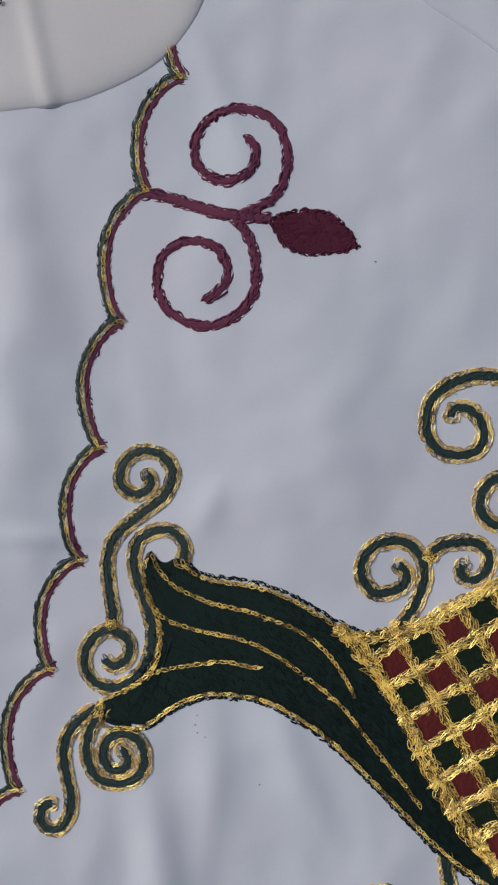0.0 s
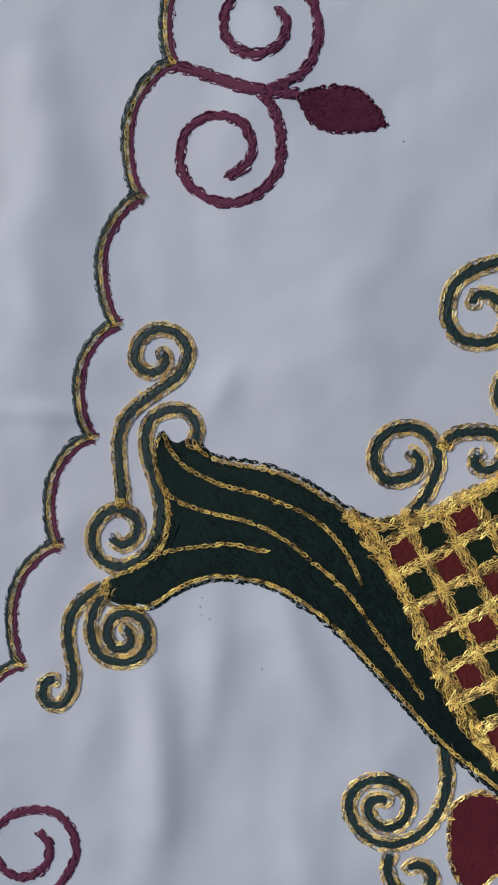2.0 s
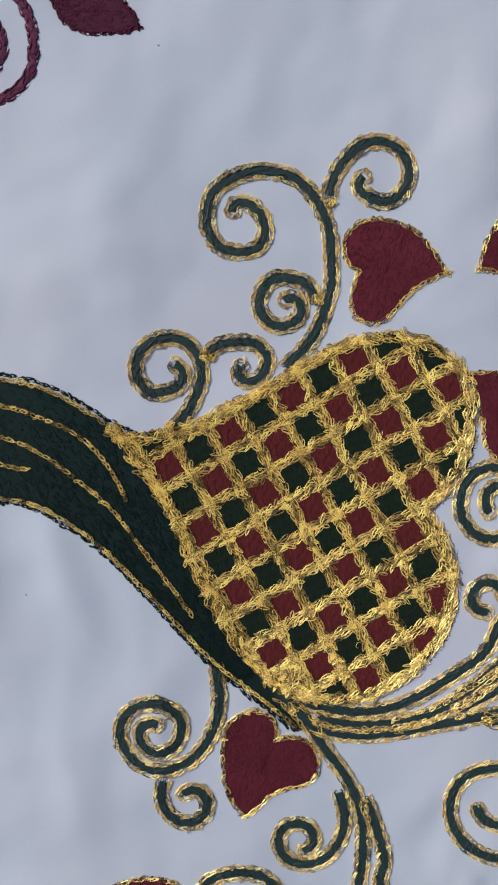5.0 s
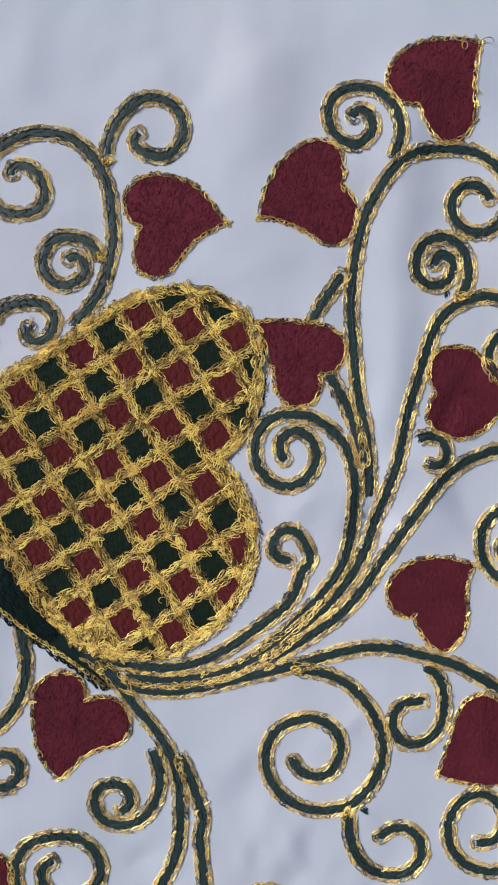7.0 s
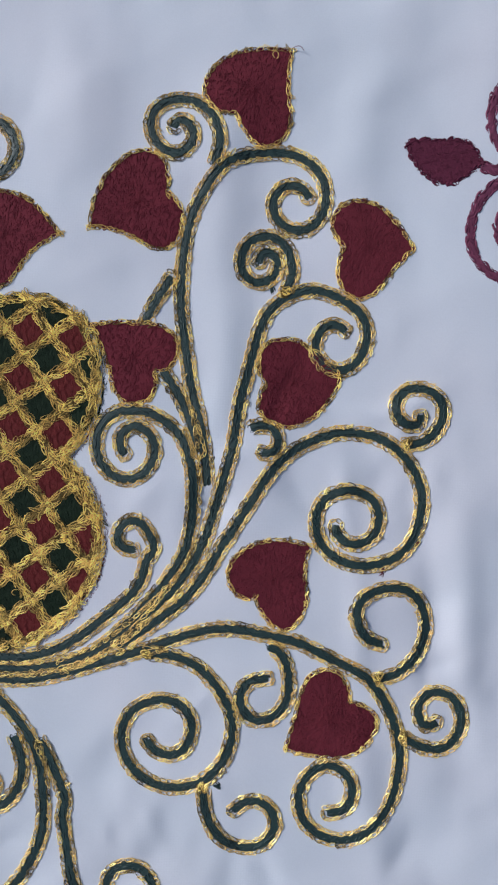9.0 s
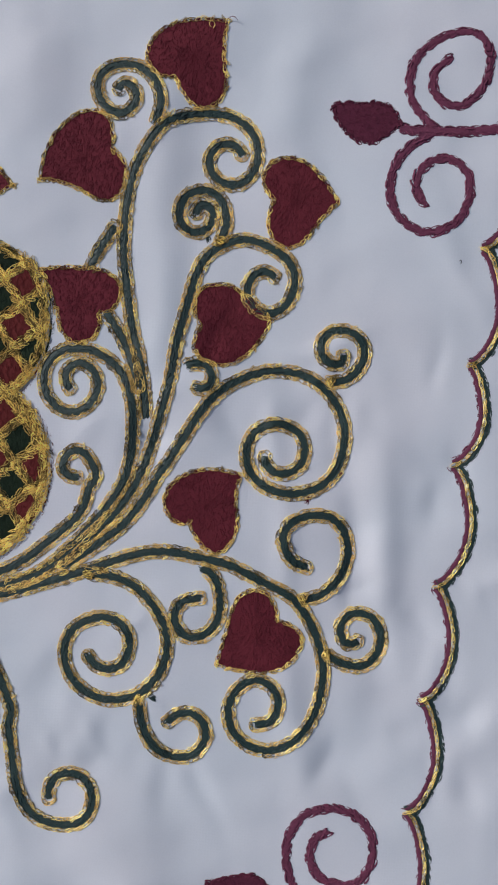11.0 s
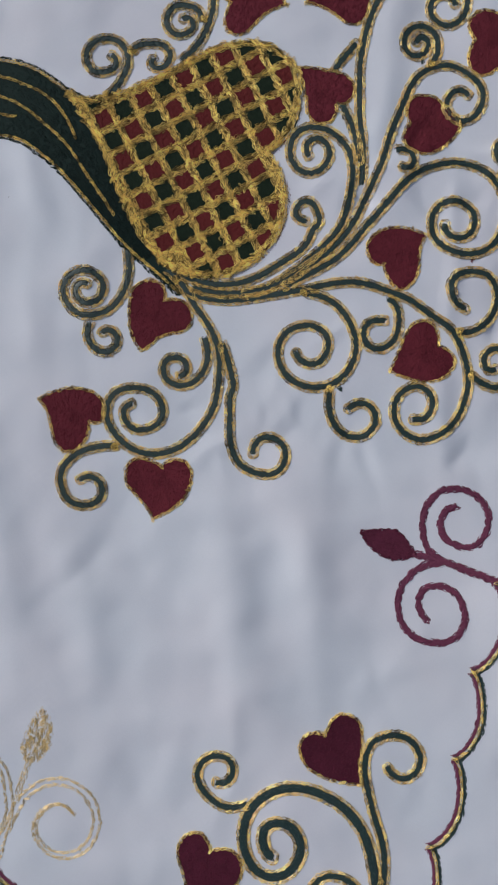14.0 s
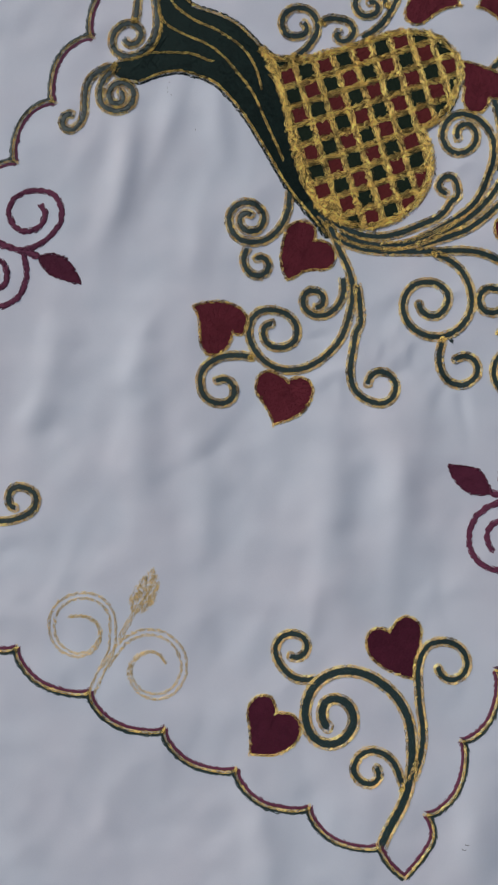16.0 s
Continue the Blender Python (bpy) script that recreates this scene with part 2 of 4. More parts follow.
class Work:
    """Gathers quads for one mesh, in mm."""

    def __init__(self):
        self.v, self.f, self.n = [], [], 0

    def add(self, v, f):
        self.v.append(np.asarray(v, float).reshape(-1, 3))
        self.f.append(np.asarray(f, int).reshape(-1, 4) + self.n)
        self.n += len(self.v[-1])
        return self

    def mesh(self, name, mat, smooth=True):
        v, f = np.concatenate(self.v) * MM, np.concatenate(self.f)
        me = bpy.data.meshes.new(name)
        me.vertices.add(len(v))
        me.vertices.foreach_set("co", v.ravel())
        me.loops.add(f.size)
        me.loops.foreach_set("vertex_index", f.ravel())
        me.polygons.add(len(f))
        me.polygons.foreach_set("loop_start", np.arange(0, f.size, 4))
        me.polygons.foreach_set("use_smooth", np.full(len(f), smooth))
        me.update(calc_edges=True)
        me.materials.append(mat)
        return me

    def grid(self, v):
        """A sheet from rows of points."""
        a, b = v.shape[:2]
        i = np.arange(a * b).reshape(a, b)
        return self.add(v, np.stack([i[:-1, :-1], i[:-1, 1:], i[1:, 1:], i[1:, :-1]], -1))

    def loops(self, at, ahead, size, thick, rise, jitter=0.12, sway=0.25):
        """Chain-stitch loops: slim drops of thread at places, each along its own way."""
        m = len(at)
        if not m:
            return self
        k = 8
        phi = np.arange(k) * 2 * math.pi / k
        u, w = -0.5 * np.cos(phi), 0.5 * np.sin(phi) * (1 + 0.35 * np.cos(phi))
        du, dw = np.gradient(np.r_[u[-1], u, u[0]])[1:-1], np.gradient(np.r_[w[-1], w, w[0]])[1:-1]
        long = size[0] * (1 + jitter * dice.standard_normal(m))
        wide = size[1] * (1 + jitter * dice.standard_normal(m))
        turn = sway * dice.standard_normal(m)
        c, s = np.cos(turn), np.sin(turn)
        t = np.stack([ahead[:, 0] * c - ahead[:, 1] * s, ahead[:, 0] * s + ahead[:, 1] * c], 1)
        n = np.stack([-t[:, 1], t[:, 0]], 1)
        tilt = thick * 0.8 * dice.standard_normal(m) * 0.5
        ring = []
        for side, up in ((1, 0.0), (0, 1.0), (-1, 0.0), (0, -0.6)):
            x, y = long[:, None] * u, wide[:, None] * w
            tx, ty = long[:, None] * du, wide[:, None] * dw
            size_t = np.hypot(tx, ty) + 1e-9
            x, y = x + side * thick * ty / size_t, y - side * thick * tx / size_t
            z = rise + thick * (up + 0.6) + thick * 0.9 * u + tilt[:, None] * np.sin(phi)
            xy = at[:, None] + x[..., None] * t[:, None] + y[..., None] * n[:, None]
            ring.append(np.concatenate([xy, (z + lie(at[:, 0], at[:, 1])[:, None])[..., None]], -1))
        v = np.stack(ring, 2)
        i = np.arange(m * k * 4).reshape(m, k, 4)
        j = np.roll(i, -1, 1)
        f = np.stack([i, j, np.roll(j, -1, 2), np.roll(i, -1, 2)], -1)
        return self.add(v, f)

    def chain(self, d, off=0.0, size=(4.3, 2.0), pitch=2.9, thick=0.3, rise=0.5, wander=0.15, sway=0.18):
        """A row of chain stitch along a line."""
        d = evened(shifted(d, off), 0.5)
        t, n = sides(d)
        long = 0.5 * (len(d) - 1)
        s = np.arange(pitch * 0.4, max(long, pitch * 0.5), pitch)
        s = np.clip(s + 0.2 * pitch * dice.standard_normal(len(s)), 0, long)
        k = np.clip((s / 0.5).astype(int), 0, len(d) - 1)
        at = d[k] + n[k] * (wander * dice.standard_normal(len(s)))[:, None]
        return self.loops(at, t[k], size, thick, rise, sway=sway)

    def ribbon(self, d, width, tall, taper=4.5):
        """A padded band with a domed top."""
        t, n = sides(d)
        s = np.arange(len(d)) * np.hypot(*(d[1] - d[0]))
        w = width * np.clip(np.minimum(s, s[-1] - s) / taper + 0.45, 0, 1) ** 0.5
        o = np.array([-0.5, -0.47, -0.36, -0.15, 0.15, 0.36, 0.47, 0.5])
        z = tall * np.array([-0.3, 0.35, 0.8, 1, 1, 0.8, 0.35, -0.3])
        w = w * (1 + 0.05 * np.sin(s * 1.7) * np.sin(s * 0.61))
        xy = d[:, None] + n[:, None] * (w[:, None] * o)[..., None]
        zz = lie(xy[..., 0], xy[..., 1]) + z
        return self.grid(np.concatenate([xy, zz[..., None]], -1))

    def patch(self, ring, tall, rings=12, rough=0.08):
        """A padded patch inside a closed line, domed at the rim."""
        c = ring.mean(0)
        ring = np.concatenate([ring, ring[:1]])
        q = np.r_[np.linspace(0.002, 0.9, rings), 0.96, 0.99, 1.0]
        xy = c + q[:, None, None] * (ring - c)
        z = tall * np.r_[np.ones(rings), 0.85, 0.5, -0.3]
        bumps = rough * dice.standard_normal(xy.shape[:2])
        bumps[:, -1] = bumps[:, 0]
        zz = lie(xy[..., 0], xy[..., 1]) + z[:, None] + bumps
        return self.grid(np.concatenate([xy, zz[..., None]], -1))

    def pile(self, inside, many, way, rise, size=(2.6, 0.9), thick=0.22):
        """Short close stitches scattered where inside() holds."""
        at = inside(many)
        ahead = np.tile(np.array(way, float) / math.hypot(*way), (len(at), 1))
        return self.loops(at, ahead, size, thick, rise, sway=0.5)


def within(ring, p):
    """Which of the points lie in the closed line."""
    x, y = p.T
    a, b = ring, np.roll(ring, -1, 0)
    odd = np.zeros(len(p), bool)
    for (ax, ay), (bx, by) in zip(a, b):
        if ay != by:
            odd ^= ((ay > y) != (by > y)) & (x < (bx - ax) * (y - ay) / (by - ay) + ax)
    return odd


def scatter(ring, density):
    lo, hi = ring.min(0), ring.max(0)
    p = lo + dice.random((int(density * np.prod(hi - lo)), 2)) * (hi - lo)
    return p[within(ring, p)]


def part(name, work, mat, parent, label="", smooth=True):
    """One mesh under a thing or a part; rows of stitches too small to pick apart are stuff."""
    ob = new(name, work.mesh(name, mat, smooth))
    ob.parent = parent
    return tagged(ob, label, kind="stuff" if name in STITCHED else "")


STITCHED = ("green_cord", "gold_edging", "gold_outline", "gold_net", "gold_cord", "maroon_cord", "gold_vein", "edge_stitching", "spiral", "knot")


def box(name, lo, hi, mat, parent=None, bevel=0.004):
    bm = bmesh.new()
    bmesh.ops.create_cube(bm, size=1)
    for v in bm.verts:
        v.co = [lo[i] + (v.co[i] + 0.5) * (hi[i] - lo[i]) for i in range(3)]
    bmesh.ops.bevel(bm, geom=bm.edges[:], offset=bevel, segments=2, affect='EDGES')
    me = bpy.data.meshes.new(name)
    bm.to_mesh(me)
    bm.free()
    me.materials.append(mat)
    ob = new(name, me)
    ob.parent = parent
    return ob


# ---- the support: a plain table on a floor ----
floor = tagged(box("floor", (-5.0, -5.0, -0.85), (5.0, 5.0, -0.78), PLASTER), "plain grey floor under the table", "floor", kind="structure")
table = tagged(new("table"), "brown wooden table covered by the embroidered cloth", "table")
table.location = (0, 0, -0.78)
box("tabletop", (-0.52, -0.82, 0.735), (0.46, 0.5, 0.7735), WOOD, table)
for lx in (-0.47, 0.41):
    for ly in (-0.77, 0.45):
        box("leg", (lx - 0.03, ly - 0.03, 0), (lx + 0.03, ly + 0.03, 0.7345), WOOD, table)

# ---- the cloth ----
tablecloth = tagged(new("tablecloth"), "white cotton tablecloth embroidered in gold, dark green and maroon thread", "tablecloth")
gx, gy = np.meshgrid(np.arange(-500, 441, 2.5), np.arange(-800, 481, 2.5), indexing="ij")
sheet = part("cloth", Work().grid(np.stack([gx, gy, lie(gx, gy)], -1)), COTTON, tablecloth, "white plain-woven cotton with soft creases")
hem = sheet.modifiers.new("thickness", 'SOLIDIFY')
hem.thickness, hem.offset = 0.0005, -1


# ---- kinds of needlework ----
def scroll(points, width=5.5):
    """A green curling stem between two rows of gold."""
    d = curve(points)
    w = Work().ribbon(d, width, 0.75)
    for off in (-1.0, 1.0):
        w.chain(d, off, (4.8, 1.5), 3.6, 0.36, 0.3, 0.1, 0.1)
    stem = part("scroll", w, GREEN, tablecloth, "dark green chain-stitched curling stem")
    g = Work()
    rim = around(d, width / 2 + 0.05)
    g.chain(rim, 0, (4.1, 1.6), 2.5, 0.21, 0.7, 0.1, 0.18)
    g.chain(rim, 0, (3.2, 0.9), 5.5, 0.16, 0.95, 0.3, 0.4)
    part("gold_edging", g, GOLD_EDGE, stem, "metallic gold thread edging", smooth=False)
    return stem


def heart(down, up, mat=RED):
    """A dark red filled heart with a gold outline."""
    a, b = curve(down, smooth=12), curve(up, smooth=12)
    ring = np.concatenate([a[:-1], b[:-1]])
    w = Work().patch(ring, 0.75)
    w.pile(lambda m: scatter(ring, m), 0.9, (0.35, 1), 0.45)
    fill = part("heart", w, mat, tablecloth, "dark red plush-stitched heart" if mat is RED else "dull purplish maroon plush-stitched heart")
    g = Work()
    for d in (a, b):
        g.chain(d, 0.1, (4.2, 1.6), 2.8, 0.205, 0.65, 0.2, 0.2)
        g.chain(d, -0.2, (3.4, 0.9), 6.0, 0.17, 0.85, 0.4, 0.45)
    part("gold_outline", g, GOLD, fill, "metallic gold thread outline", smooth=False)
    return fill


def leaf_fill(a, b, mat, parent, rows):
    ring = np.concatenate([a[:-1], b[:-1]])
    w = Work()
    if mat is MAROON_PILE_SHADED:
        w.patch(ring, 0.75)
    w.pile(lambda m: scatter(ring, m), rows, tuple(b[0] - a[0]), 0.4, (3.0, 1.0), 0.24 if mat is MAROON_PILE_SHADED else 0.19)
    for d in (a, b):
        w.chain(d, 0.1, (3.1, 1.2), 2.5, 0.5 if mat is MAROON_PILE_SHADED else 0.22, 0.2, 0.3, 0.35)
    return part("leaf", w, mat, parent, smooth=mat is MAROON_PILE_SHADED)


def sprig(stem, first, second, down, up):
    """A maroon sprig: stem, two spirals and one leaf."""
    w = Work()
    d = curve(stem)
    w.ribbon(d, 4.9, 0.9)
    for off in (-1.6, 0, 1.6):
        w.chain(d, off, (5.0, 1.9), 3.4, 0.56, -0.02, 0.12, 0.12)
    top = part("sprig", w, MAROON, tablecloth, "maroon chain-stitched sprig with two spirals and a leaf")
    for spiral in (first, second):
        d, w = curve(spiral), Work()
        w.ribbon(d, 4.1, 0.85)
        for off in (-1.35, 0, 1.35):
            w.chain(d, off, (4.6, 1.5), 2.8, 0.55, -0.02, 0.25, 0.18)
        tagged(part("spiral", w, MAROON, top), kind="stuff")
    leaf_fill(curve(down, smooth=8), curve(up, smooth=8), MAROON_PILE_SHADED, top, 0.9)
    return top


def goldsprig(first, second, stem, down, up):
    """The same kind of sprig in pale gold outline alone."""
    top = None
    for line in (first, second):
        d, w = curve(line), Work()
        close = np.clip((1 - np.linspace(0, 1, len(d))) * 2.6, 0.12, 1)[:, None]
        for off in (-2.2, 2.0):
            e = d + sides(d)[1] * off * close
            w.chain(e, 0, (4.2, 1.6), 2.2, 0.25, 0.25, 0.15, 0.18).chain(e, 0, (3.4, 1.0), 4.0, 0.22, 0.4, 0.4, 0.4)
        if top is None:
            top = part("gold_sprig", w, GOLD_PALE, tablecloth, "pale gold outline sprig with two spirals and a leaf", smooth=False)
        else:
            tagged(part("spiral", w, GOLD_PALE, top, smooth=False), kind="stuff")
    d, w = curve(stem), Work()
    for off in (-1, 1):
        w.chain(d, off, (4.2, 1.7), 2.2, 0.27, 0.25)
    part("stem", w, GOLD_PALE, top, smooth=False)
    leaf_fill(curve(down, smooth=8), curve(up, smooth=8), GOLD_PALE, top, 0.55)
    return top


def scallop(d):
    """One bow of the border: green outside, gold on top, maroon inside."""
    bow = part("scallop", Work().ribbon(shifted(d, -1.9), 3.2, 0.6), GREEN, tablecloth, "scalloped border bow of green, gold and maroon cords")
    w = Work()
    for off in (-2.7, -1.5):
        w.chain(d, off, (4.4, 1.3), 2.6, 0.48, -0.1, 0.15, 0.15)
    part("green_cord", w, GREEN, bow)
    g = Work().chain(d, -0.2, (4.4, 1.6), 2.7, 0.18, 0.9, 0.1, 0.15).chain(d, -0.1, (4.0, 0.9), 7.0, 0.16, 1.0, 0.25, 0.25)
    part("gold_cord", g, GOLD, bow, smooth=False)
    m = Work().ribbon(shifted(d, 1.75), 2.8, 0.75)
    for off in (1.3, 2.6):
        m.chain(d, off, (4.2, 1.2), 2.7, 0.45, -0.1, 0.2, 0.2)
    part("maroon_cord", m, MAROON, bow)
    return bow


def border(cusps, bulge=1.0):
    """A run of bows between the points of the scallops, bulging outwards."""
    for a, b in zip(np.array(cusps[:-1]), np.array(cusps[1:])):
        along = b - a
        out = np.array((along[1], -along[0]))
        bow = [a + f * along + k * bulge * out for f, k in ((0, -0.02), (0.06, 0.07), (0.28, 0.178), (0.5, 0.2), (0.71, 0.16), (0.94, 0.06), (1, -0.01))]
        scallop(curve(bow, smooth=4))


def corner(*runs):
    for run in runs:
        scallop(curve(run, smooth=4))


def horn(top, bottom, mouth, lip):
    """The dark green body of the horn, from the mouth to its narrow tail under the basket."""
    a, b, m = curve(top, smooth=7), curve(bottom, smooth=7), curve(mouth, smooth=7)
    # the stitching swells past its drawn edge
    grow = lambda d: 1.5 * np.clip((np.arange(len(d))[:, None] - 26) / 14, 0, 1)
    a, b = a + grow(a) * sides(a)[1], b - grow(b) * sides(b)[1]
    a_line, b_line = a, b
    n = 220
    pick = lambda d: d[np.linspace(0, len(d) - 1, n).astype(int)]
    a, b = pick(a), pick(b)
    q = np.linspace(0, 1, 22)[:, None, None]
    xy = a + q * (b - a)
    # the mouth edge bows the first rows
    swell = np.linspace(0, 1, len(m))
    edge = np.stack([np.interp(q[:, 0, 0], swell, m[:, k]) for k in (0, 1)], 1)
    fade = np.clip(1 - np.arange(n) / 24, 0, 1)[None, :, None]
    xy = xy + (edge - xy[:, 0])[:, None] * fade
    z = 1.0 * np.clip(np.minimum(q[:, 0, 0], 1 - q[:, 0, 0]) * 40 - 0.3, -0.3, 1)
    zz = lie(xy[..., 0], xy[..., 1]) + z[:, None] * np.linspace(1, 0.5, n) ** 0.7 + 0.06 * dice.standard_normal(xy.shape[:2])
    w = Work().grid(np.concatenate([xy, zz[..., None]], -1))
    pts = xy[1:-1, :int(0.86 * n)].reshape(-1, 2)
    pts = pts[dice.permutation(len(pts))[:2600]] + 0.8 * dice.standard_normal((min(2600, len(pts)), 2))
    w.loops(pts, np.tile((0.8, -0.6), (len(pts), 1)), (3.4, 1.0), 0.2, 0.72, sway=0.4)
    # the pointed lips at both ends of the mouth
    w.patch(curve(lip + lip[:1], smooth=2)[:-1], 0.8, 6)
    w.patch(np.concatenate([m[-20:], b_line[1:30]]), 0.8, 6)
    body = part("horn", w, HORN_GREEN, tablecloth, "very dark green stitched horn body with gold veins")
    e = Work()
    for d, off in ((a_line, 0.5), (b_line, -0.3)):
        e.chain(d[20:], off, (3.2, 1.0), 2.1, 0.45, 0.1, 0.25, 0.25)
    part("edge_stitching", e, HORN_GREEN, body)
    return body


def vein(points):
    d, g = curve(points), Work()
    g.chain(d, 0, (3.6, 1.5), 2.3, 0.215, 1.1, 0.12, 0.16)
    g.chain(d, 0, (3.0, 0.9), 4.6, 0.16, 1.3, 0.35, 0.4)
    return part("gold_vein", g, GOLD, horn_body, smooth=False)


GOLD_TIP = np.array((-57.3, -80.3))


def basket(top, bottom):
    """A big heart of dark red and dark green squares under a gold net."""
    a, b = curve(top, smooth=6), curve(bottom, smooth=6)
    top_line, low_line = a, b
    ring = np.concatenate([a[:-1], b[:-1]])
    base = part("basket", Work().patch(ring, 0.75, 20), GOLD_BASE, tablecloth, "heart-shaped basket of red and green squares under gold netting")
    start, u, v = np.array((-40.26, 63.28)), np.array((-13.04, -8.59)), np.array((8.36, -13.28))
    tilt = math.atan2(u[1], u[0])
    a = np.linspace(0, 2 * math.pi, 33)
    square = 6.3 * np.stack([np.sign(np.cos(a)) * np.abs(np.cos(a)) ** 0.3, np.sign(np.sin(a)) * np.abs(np.sin(a)) ** 0.3], 1)

    def square_mesh(rim, mat):
        rings = np.array([0.004, 0.35, 0.65, 0.9, 1.0])[:, None, None] * rim
        rise = np.array([0.3, 0.3, 0.27, 0.2, -0.2])[:, None, None] + 0.04 * dice.standard_normal((5, 33, 1))
        rise[:, -1] = rise[:, 0]
        w = Work().grid(np.concatenate([rings, rise], -1))
        tufts = scatter(rim[:-1] * 0.95, 0.8) if np.ptp(rim[:, 0]) > 6 else np.zeros((0, 2))
        k = len(tufts)
        flat = lie(tufts[:, 0], tufts[:, 1]) if k else 0
        w.loops(tufts, np.tile((0.5, 0.85), (k, 1)), (2.6, 0.9), 0.2, 0.05, sway=0.5)
        if k:
            w.v[-1] = w.v[-1] - np.stack([np.zeros(32 * k), np.zeros(32 * k), np.repeat(flat, 32)], 1)
        return w.mesh("square", mat)

    # the plush under the net shows past the gold at the round ends of the two lobes
    for line, lo, hi, mat in ((top_line, 0.70, 0.93, DARK_GREEN), (top_line, 0.93, 1.0, RED), (low_line, 0.04, 0.36, RED)):
        d = line[int(lo * len(line)):int(hi * len(line))]
        fringe = Work().ribbon(shifted(d, 1.1), 3.0, 0.5)
        fringe.chain(d, 1.9, (2.6, 0.9), 1.5, 0.22, 0.15, 0.3, 0.25)
        part("fringe", fringe, mat, base, "dark plush showing past the gold rim")

    full = [square_mesh(square, mat) for mat in (RED_GOLD_LIT, DARK_GREEN)]
    net = Work()
    held = []
    ct, st = math.cos(tilt), math.sin(tilt)
    spin = np.array(((ct, st), (-st, ct)))
    for i in range(-9, 16):
        for j in range(-9, 20):
            c = start + i * u + j * v
            if not within(ring, c[None])[0] or np.hypot(*(ring - c).T).min() < 1.2:
                continue
            if np.hypot(*(c - GOLD_TIP)) < 10:
                continue
            held.append(c)
            odd = (i + j) % 2
            rim = square.copy()
            for _ in range(12):
                out = ~within(ring, c + rim @ spin * 1.06)
                rim[out] *= 0.9
            sq = new("square", full[odd] if np.allclose(rim, square) else square_mesh(rim, (RED_GOLD_LIT, DARK_GREEN)[odd]))
            sq.parent = base
            sq.location = (c[0] * MM, c[1] * MM, (float(lie(*c)) + 0.85) * MM)
            sq.rotation_euler = (0, 0, tilt + 0.04 * dice.standard_normal())
    held = np.array(held)
    # gold net along both ways of the squares
    for along, aside in ((u, v), (v, u)):
        for k in range(-12, 22):
            lane = start + (k + 0.5) * aside + np.linspace(-14, 22, 700)[:, None] * along
            lane = lane[within(ring, lane)]
            if len(lane) < 12:
                continue
            lane = evened(lane[np.argsort(lane @ along)], 0.5)
            for off, gap in ((-1.7, 2.7), (-0.6, 3.6), (0.6, 3.6), (1.7, 2.7)):
                net.chain(lane, off, (4.9, 1.25), gap, 0.215, 1.1, 0.35, 0.35)
    loop = np.concatenate([ring, ring[:2]])
    inward = -1 if within(ring, shifted(loop, -3)[5:6])[0] else 1
    for off in (0.2, 1.4, 2.6, 3.6):
        net.chain(loop, inward * off, (4.6, 1.3), 2.7, 0.22, 1.0 + 0.1 * off, 0.4, 0.4)
    bare = scatter(ring, 0.55)
    r = bare[:, None] - held[None]
    n1, n2 = u / np.hypot(*u), v / np.hypot(*v)
    near = (np.hypot(*(bare - GOLD_TIP).T) < 24)
    clear = near & (np.maximum(np.abs(r @ n1), np.abs(r @ n2)) > 6.6).all(1)
    bare = bare[clear]
    way = np.where(dice.random(len(bare))[:, None] < 0.5, n1, n2)
    net.loops(bare, way, (4.0, 1.2), 0.22, 1.2, sway=0.6)
    part("gold_net", net, GOLD, base, "criss-cross netting of metallic gold thread", smooth=False)
    return base


def overlay(rim, far, rise, mat, label):
    """Another piece of white cloth that lies over the tablecloth, from its rim back to a far point."""
    d = curve(rim, 2.0, smooth=20)
    far = np.array(far, float)
    q = np.r_[1.0, 0.999, 0.99, 0.97, np.linspace(0.94, 0, 40)]
    xy = far + q[:, None, None] * (d - far)
    lift = rise + np.r_[-0.7, 0.1, 1.0, 1.6, 2.1 + 0.4 * np.sin(np.linspace(0, 9, 40))]
    crease = 1.2 * np.exp(-(((xy[..., 0] + 283) * 0.97 + (xy[..., 1] - 275) * 0.22) / 4.0) ** 2)
    zz = lie(xy[..., 0], xy[..., 1]) + lift[:, None] + crease
    ob = new("napkin", Work().grid(np.concatenate([xy, zz[..., None]], -1)).mesh("napkin", mat))
    edge = ob.modifiers.new("thickness", 'SOLIDIFY')
    edge.thickness, edge.offset = 0.0006, -1
    return tagged(ob, label, "cloth")


def knot(points):
    """A tight tangle of gold where one stem joins another."""
    at = np.array(points, float) + 0.8 * dice.standard_normal((12, 2))
    way = dice.standard_normal((12, 2))
    w = Work().loops(at, way / np.hypot(*way.T)[:, None], (3.8, 1.6), 0.22, 1.0, sway=0.4)
    return part("knot", w, GOLD, tablecloth, "gold thread knot", smooth=False)


def stray(x, y, turn, long, curl, mat=GOLD):
    """One loose thread end that curls up from the stitches."""
    n = 16
    q = np.linspace(0, 1, n)
    head = turn + curl * q
    xy = np.array((x, y)) + np.cumsum(np.stack([np.cos(head), np.sin(head)], 1), 0) * long / n
    t, side = sides(xy)
    z = lie(xy[:, 0], xy[:, 1]) + 1.2 + 1.6 * np.sin(q * 2.6)
    rings = []
    for k in np.arange(6) * math.pi / 3:
        rings.append(np.concatenate([xy + 0.16 * math.cos(k) * side, (z + 0.16 * math.sin(k))[:, None]], 1))
    return part("loose_thread", Work().grid(np.stack(rings + rings[:1], 0)), mat, tablecloth, "loose curled end of thread")


